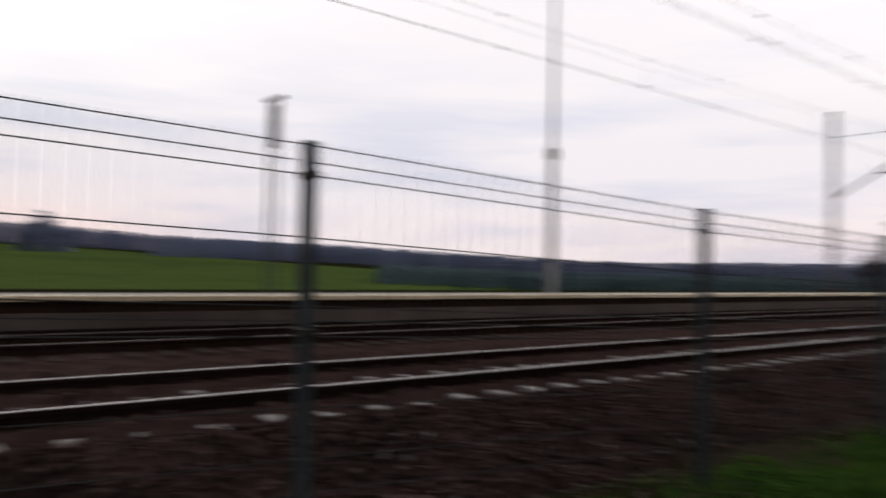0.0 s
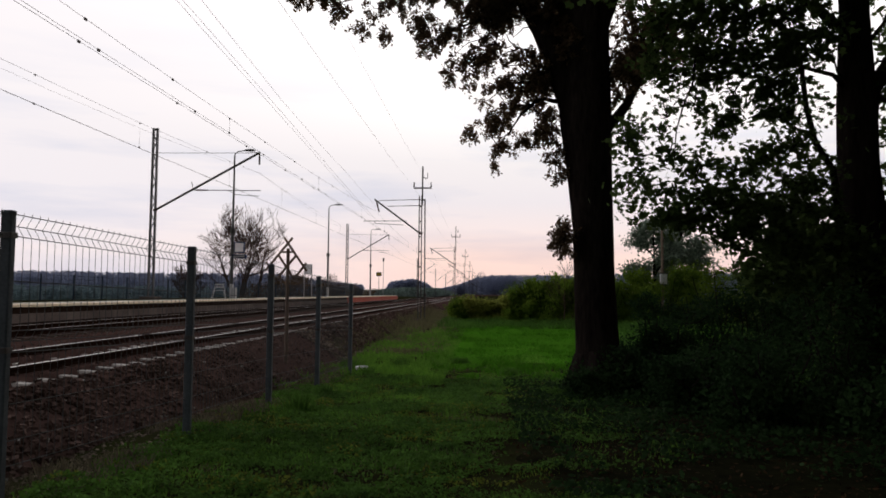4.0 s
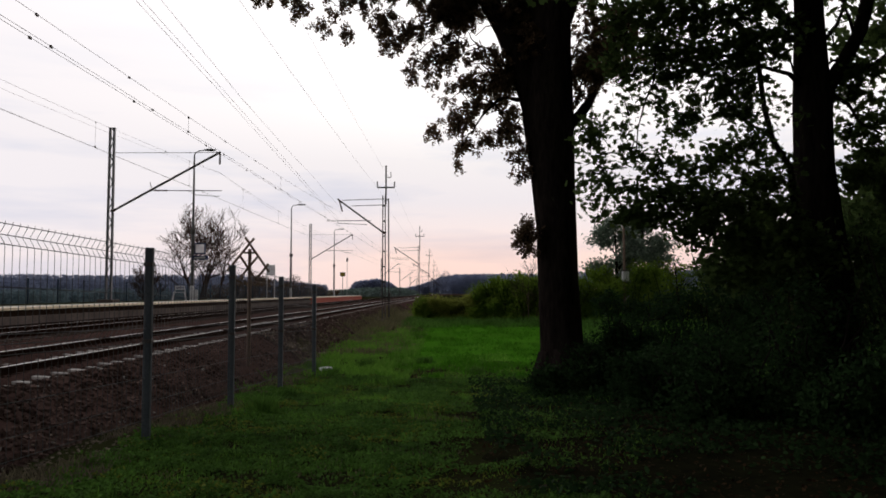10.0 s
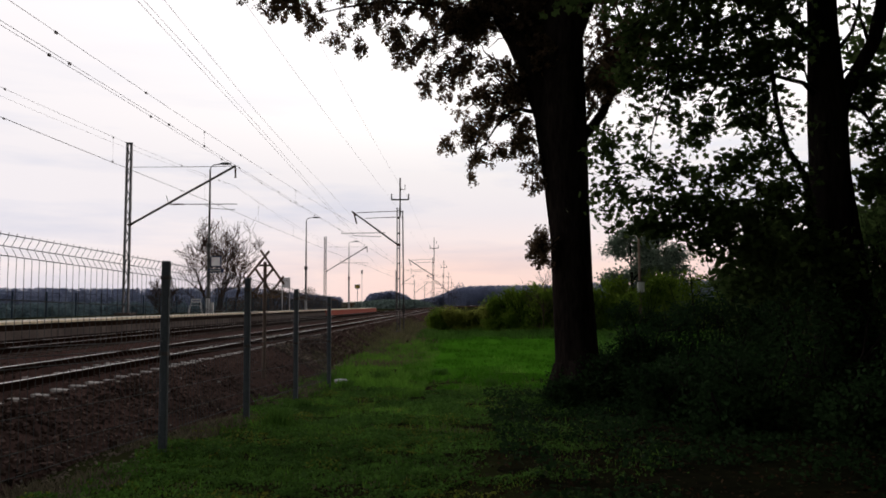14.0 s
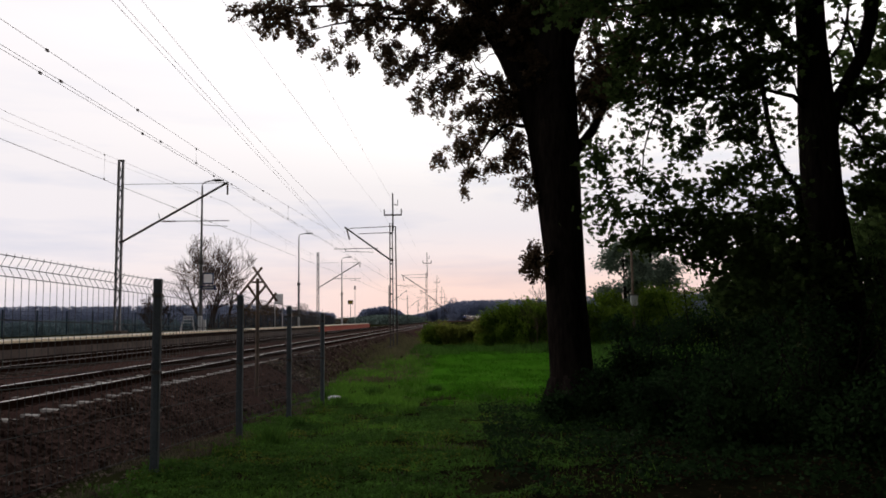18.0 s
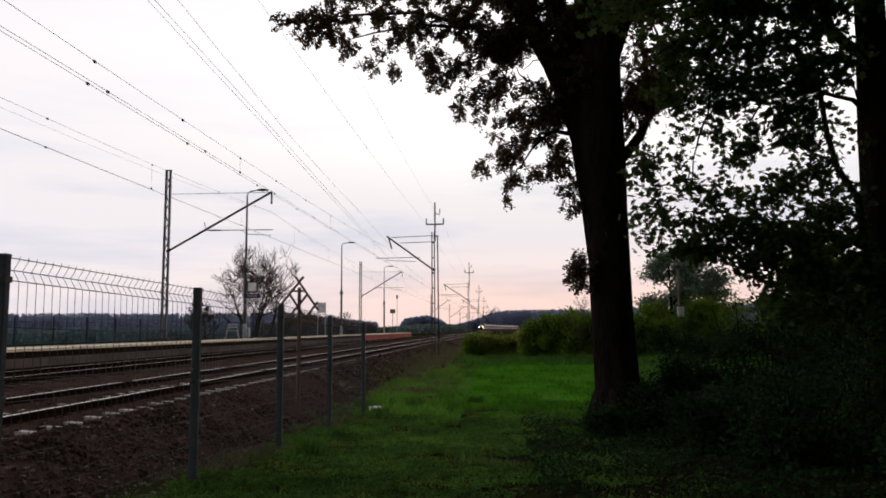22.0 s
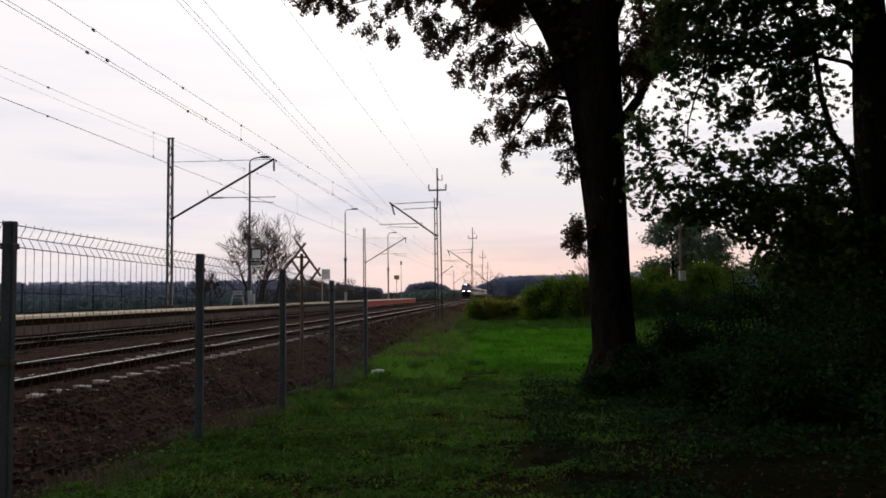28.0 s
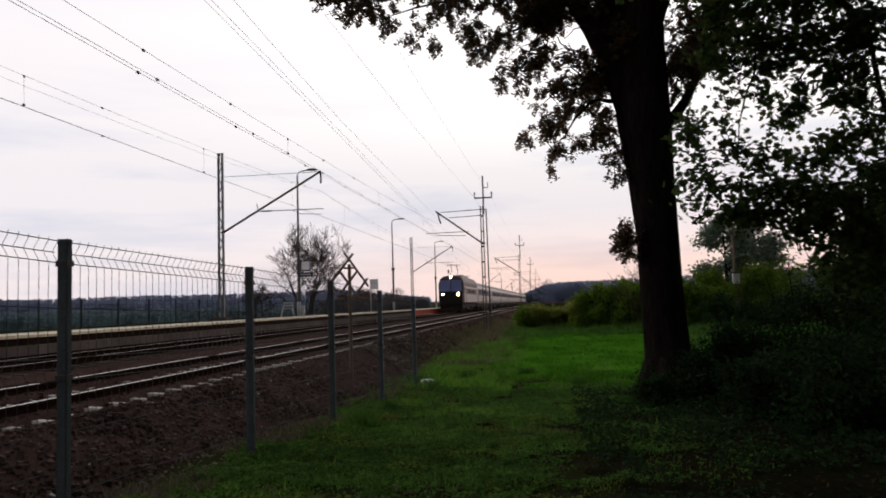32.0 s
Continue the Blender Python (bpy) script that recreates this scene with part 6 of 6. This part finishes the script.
tagged(tri_cloud("fallen_leaves", np.stack([fx, fy, fz], 1), fa, fb, LEAF, LITTER, None), "brown fallen leaves under the trees", "leaf litter", kind="stuff")


def tuft(x, y, h, seed, count=420, r=0.16):
    t = thing("grass_tuft", "taller tuft of dark green grass", "grass tuft", pose(0, 0, 0), "grass tufts")
    g = np.random.default_rng(seed)
    c = np.stack([x + g.normal(size=count) * r * 0.6, y + g.normal(size=count) * r * 0.6, np.full(count, ground_z(x, y) - 0.01)], 1)
    up = np.stack([g.normal(size=count) * 0.35, g.normal(size=count) * 0.35, np.ones(count)], 1) * (h * 0.62 * g.uniform(0.25, 1.1, count))[:, None]
    a = g.uniform(0, 6.28, count)
    side = np.stack([np.cos(a), np.sin(a), np.zeros(count)], 1) * 0.012
    tri_cloud("grass_clump", c, side, up, [(-0.5, 0), (0.5, 0), (0.35, 0.55), (0, 1.0), (-0.35, 0.55)], WEED, t)


for i, (x, y, h) in enumerate(((-2.35, 9.6, 0.55), (-1.35, 14.4, 0.3), (0.55, 16.2, 0.32), (-2.6, 12.2, 0.3), (-0.6, 18.6, 0.34), (1.2, 12.6, 0.3), (-1.9, 17.4, 0.5), (1.6, 13.7, 0.4), (2.3, 12.5, 0.4), (1.45, 12.3, 0.34), (1.75, 12.2, 0.28), (2.05, 12.25, 0.36), (1.1, 12.7, 0.3), (-3.0, 16.9, 0.4), (-2.5, 16.0, 0.3))):
    tuft(x, y, h, 800 + i)

rock = thing("pale_rock", "small flat whitish stone lying in the grass", "stone", pose(-2.66, 16.5, ground_z(-2.66, 16.5) + 0.09))
part("stone", Mesh().loft([[(0.15 * s * math.cos(q) * (1 + 0.2 * math.sin(3 * q)), 0.10 * s * math.sin(q), z) for q in [6.283 * j / 9 for j in range(9)]] for z, s in ((-0.10, 0.8), (-0.01, 1.0), (0.02, 0.9), (0.035, 0.5))]), WHITE_PAINT, rock)
tagged(stone_cloud("ballast_stones", 12000, 51, (-5.2, -3.8), (-4, 26), 0.030, STONE, None, lambda x, y: bed_z(x)), "dark brown angular ballast stones on the bed's shoulder", "ballast", kind="stuff")
tagged(stone_cloud("track_stones", 6000, 52, (-9.5, -5.2), (-5, 24), 0.028, STONE, None, lambda x, y: bed_z(x)), "dark brown ballast stones between the rails", "ballast", kind="stuff")
tagged(stone_cloud("verge_gravel", 11000, 54, (-4.25, -2.75), (-9, 26), 0.018, VERGE_STONE, None, lambda x, y: max(bed_z(x), ground_z(x, y)) - 0.006 - (0.3 if x > -3.15 + 0.012 * y + 0.4 * noise.noise((y * 0.7, x * 1.5, 3.0)) else 0.0)), "small brown gravel spilled along the edge of the grass", "gravel", kind="stuff")
tagged(stone_cloud("pale_stones", 130, 53, (-5.2, -3.7), (3, 22), 0.024, PALE_STONE, None, lambda x, y: bed_z(x)), "scattered pale stones on the ballast", "ballast", kind="stuff")
tagged(stone_cloud("shoulder_gravel", 2500, 56, (-5.2, -3.6), (20, 75), 0.035, VERGE_STONE, None, lambda x, y: max(bed_z(x) + rise(y), ground_z(x, y))), "brown gravel along the bed farther on", "gravel", kind="stuff")
tagged(stone_cloud("shoulder_stones", 2500, 55, (-5.2, -3.9), (22, 75), 0.045, STONE, None, lambda x, y: bed_z(x) + rise(y)), "dark brown ballast stones along the bed farther on", "ballast", kind="stuff")


# ---- trains ----
def body_ring(y, w, roof, floor, side):
    """A coach's section at y: floor, straight sides, rounded roof."""
    half = [(w * 0.94, floor), (w, floor + 0.3), (w, side), (w * 0.93, side + 0.30), (w * 0.70, roof - 0.12), (w * 0.35, roof - 0.02)]
    right = [(x, y, z) for x, z in half]
    left = [(-x, y, z) for x, z in reversed(half)]
    return right + left


def bogie(y, parent):
    b = part("bogie", Mesh().box(-1.15, -0.95, y - 1.6, y + 1.6, 0.35, 0.75, 0.05).box(0.95, 1.15, y - 1.6, y + 1.6, 0.35, 0.75, 0.05).box(-1.0, 1.0, y - 0.3, y + 0.3, 0.4, 0.8), UNDERFRAME, parent)
    for yy in (y - 1.25, y + 1.25):
        for s in (-1, 1):
            part("wheel", Mesh().tube([(s * 0.70, yy, 0.46), (s * 0.82, yy, 0.46)], 0.46, 18), UNDERFRAME, b)
    return b


def coach(label, band):
    t = thing("railway_coach", label, "railway coach", pose(0, 0, 0))
    part("body", Mesh().loft([body_ring(-12.1, 1.36, 3.75, 0.95, 3.0), body_ring(-11.9, 1.42, 3.9, 0.9, 3.0), body_ring(11.9, 1.42, 3.9, 0.9, 3.0), body_ring(12.1, 1.36, 3.75, 0.95, 3.0)]), COACH_GREY, t)
    part("roof", Mesh().loft([[(x * 1.004, y, z + 0.01) for x, z in ((1.36, 3.28), (1.0, 3.78), (0.5, 3.9), (-0.5, 3.9), (-1.0, 3.78), (-1.36, 3.28))] for y in (-11.85, 11.85)]), ROOF_GREY, t)
    for s in (-1, 1):
        part("window_band", Mesh().box(min(s * 1.415, s * 1.428), max(s * 1.415, s * 1.428), -11.6, 11.6, 2.0, 2.86), band, t, "dark window band")
        for i in range(10):
            y = -9.6 + i * 2.13
            part("window", Mesh().box(min(s * 1.42, s * 1.436), max(s * 1.42, s * 1.436), y - 0.62, y + 0.62, 2.08, 2.80, 0.0), GLASS, t)
        for y in (-11.0, 11.0):
            part("door", Mesh().box(min(s * 1.42, s * 1.434), max(s * 1.42, s * 1.434), y - 0.4, y + 0.4, 0.98, 2.95), COACH_BAND, t)
    part("underframe", Mesh().box(-1.25, 1.25, -11.4, 11.4, 0.55, 0.93).box(-1.1, 1.1, -4.5, 3.0, 0.28, 0.6), UNDERFRAME, t)
    bogie(-8.8, t)
    bogie(8.8, t)
    part("gangway", Mesh().box(-0.55, 0.55, 12.1, 12.3, 1.0, 3.3, 0.05), UNDERFRAME, t)
    part("gangway", Mesh().box(-0.55, 0.55, -12.3, -12.1, 1.0, 3.3, 0.05), UNDERFRAME, t)
    return t


def locomotive():
    """Its front faces -y."""
    t = thing("electric_locomotive", "maroon electric locomotive with a blue windscreen and lit headlights", "locomotive", pose(0, 0, 0))
    rings = []
    for y, w, roof, side in ((-8.35, 1.34, 2.35, 1.95), (-8.2, 1.42, 2.5, 2.0), (-7.85, 1.47, 3.80, 3.15), (-7.5, 1.48, 4.18, 3.35), (-6.6, 1.50, 4.26, 3.40), (7.4, 1.50, 4.26, 3.40), (8.3, 1.40, 2.6, 2.1)):
        rings.append(body_ring(y, w, roof, 0.95, side))
    part("body", Mesh().loft(rings), LOCO_BODY, t)
    part("windscreen", Mesh().add([(-1.30, -8.36, 2.36), (1.30, -8.36, 2.36), (1.22, -7.99, 3.68), (-1.22, -7.99, 3.68), (-1.30, -8.16, 2.36), (1.30, -8.16, 2.36), (1.22, -7.79, 3.68), (-1.22, -7.79, 3.68)],
                                  [(0, 1, 2, 3), (7, 6, 5, 4), (0, 4, 5, 1), (1, 5, 6, 2), (2, 6, 7, 3), (3, 7, 4, 0)]), WINDSCREEN, t, "blue windscreen")
    part("front_panel", Mesh().box(-1.28, 1.28, -8.42, -8.3, 1.0, 2.32, 0.04), UNDERFRAME, t, "dark lower front")
    part("windscreen_pillar", Mesh().beam((0, -8.375, 2.36), (0, -8.005, 3.69), 0.09, 0.05), LOCO_RED, t, "thin centre pillar")
    part("brow", Mesh().box(-1.28, 1.28, -8.03, -7.45, 3.69, 3.88, 0.05), LOCO_RED, t, "dull red brow over the windscreen")
    part("buffer_beam", Mesh().box(-1.35, 1.35, -8.5, -8.2, 0.75, 1.05, 0.03), UNDERFRAME, t)
    part("plough", Mesh().add([(-1.2, -8.55, 0.15), (1.2, -8.55, 0.15), (1.25, -8.35, 0.78), (-1.25, -8.35, 0.78), (-1.2, -8.35, 0.15), (1.2, -8.35, 0.15), (1.25, -8.2, 0.78), (-1.25, -8.2, 0.78)],
                             [(0, 1, 2, 3), (7, 6, 5, 4), (0, 4, 5, 1), (1, 5, 6, 2), (2, 6, 7, 3), (3, 7, 4, 0)]), UNDERFRAME, t)
    for s in (-0.88, 0.88):
        b = part("buffer", Mesh().tube([(s, -8.45, 1.05), (s, -8.9, 1.05), (s, -8.9, 1.05), (s, -8.96, 1.05)], [0.1, 0.1, 0.23, 0.23], 14), UNDERFRAME, t)
        h = part("headlight", Mesh().tube([(s, -8.40, 2.03), (s, -8.48, 2.03)], 0.19, 16), UNDERFRAME, t)
        part("lamp_glass", Mesh().tube([(s, -8.481, 2.03), (s, -8.50, 2.03)], 0.16 if s > 0 else 0.12, 16), HEADLIGHT if s > 0 else HEADLIGHT_COOL, h, "glowing lamp glass")
    h = part("top_headlight", Mesh().tube([(0, -7.45, 4.05), (0, -7.92, 4.03)], 0.20, 16), UNDERFRAME, t)
    part("lamp_glass", Mesh().tube([(0, -7.921, 4.03), (0, -7.94, 4.03)], 0.135, 16), HEADLIGHT_COOL, h, "glowing lamp glass")
    for s in (-1, 1):
        part("side_panel", Mesh().box(min(s * 1.495, s * 1.51), max(s * 1.495, s * 1.51), -7.55, 7.2, 1.1, 2.95), COACH_GREY, t, "pale grey side")
        part("side_stripe", Mesh().box(min(s * 1.50, s * 1.522), max(s * 1.50, s * 1.522), -5.5, 7.2, 2.05, 2.75), COACH_BAND, t, "dull pinkish side stripe")
        part("cab_window", Mesh().box(min(s * 1.48, s * 1.518), max(s * 1.48, s * 1.518), -7.35, -6.75, 2.2, 2.85), GLASS, t)
        part("cab_door", Mesh().box(min(s * 1.49, s * 1.518), max(s * 1.49, s * 1.518), -6.3, -5.6, 1.05, 2.8), COACH_BAND, t)
        for i in range(6):
            part("vent_grille", Mesh().box(min(s * 1.5, s * 1.525), max(s * 1.5, s * 1.53), -4.6 + i * 1.6, -3.5 + i * 1.6, 2.15, 2.65), UNDERFRAME, t)
    part("roof_equipment", Mesh().box(-0.8, 0.8, -3.0, 3.0, 4.2, 4.42, 0.06).box(-0.5, 0.5, 3.6, 5.6, 4.2, 4.36, 0.05), ROOF_GREY, t)
    for y, up in ((-5.0, 1), (5.6, 0)):
        p = Mesh()
        hgt = 1.25 if up else 0.28
        for s in (-0.45, 0.45):
            p.tube([(s, y - 0.5, 4.20), (s * 0.8, y + 0.9, 4.24 + hgt * 0.5), (s * 0.7, y - 0.1, 4.24 + hgt)], 0.035, 6)
        p.tube([(-0.85, y - 0.1, 4.22 + hgt), (-0.6, y - 0.1, 4.28 + hgt), (0.6, y - 0.1, 4.28 + hgt), (0.85, y - 0.1, 4.22 + hgt)], 0.035, 6)
        part("pantograph", p, DARK_STEEL, t, "raised pantograph" if up else "folded pantograph")
    part("underframe", Mesh().box(-1.25, 1.25, -8.0, 8.0, 0.55, 0.97).box(-1.1, 1.1, -2.0, 2.0, 0.25, 0.6), UNDERFRAME, t)
    bogie(-4.6, t)
    bogie(4.6, t)
    return t


loco = locomotive()
express = []
first = coach("pale grey express coach with a dark window band", COACH_BAND)
express.append(first)
for i in range(7):
    express.append(copy_thing(first, pose(0, 0, 0)))
for c in express:
    tagged(c, group="coaches of the arriving train")
white = coach("white coach of a departing train", COACH_BAND)
for o in white.children:
    if o.name.startswith("body"):
        o.data.materials[0] = WHITE_PAINT
leaving = [white] + [copy_thing(white, pose(0, 0, 0)) for i in range(3)]
for c in leaving:
    tagged(c, group="coaches of the departing train")


def on_line(x, y):
    """A vehicle's pose on the track at x, y metres along."""
    slope = 0.0 if y < 405 else (y - 405) / 1250.0
    return pose(x + bend(y), y, RAIL_Z + rise(y), 0, 0, -math.degrees(math.atan(slope)))


def motions():
    # the express slows a little on its way in: seconds and metres along the line
    run = [(0.0, 1408.0), (4.0, 1232.0), (8.0, 1056.0), (12.0, 880.0), (16.0, 704.0), (18.0, 617.0), (20.0, 532.0), (22.0, 456.0), (24.0, 384.0), (26.0, 312.0), (28.0, 238.0), (30.0, 162.0), (32.0, 86.0)]
    times = [t for t, y in run]
    front = dict(run).get
    walk(loco, [(t, on_line(FAR_X, front(t) + 8.9)) for t in times])
    for i, c in enumerate(express):
        walk(c, [(t, on_line(FAR_X, front(t) + 17.6 + 12.4 + 24.7 * i)) for t in times])
    tail = lambda t: 588.0 + 38.0 * t if t <= 8 else 892.0 + 150.0 * (1 - math.exp(-(t - 8) / 6.0))
    for i, c in enumerate(leaving):
        walk(c, [(t, on_line(NEAR_X, tail(t) + 12.4 + 24.7 * i)) for t in times])


motions()
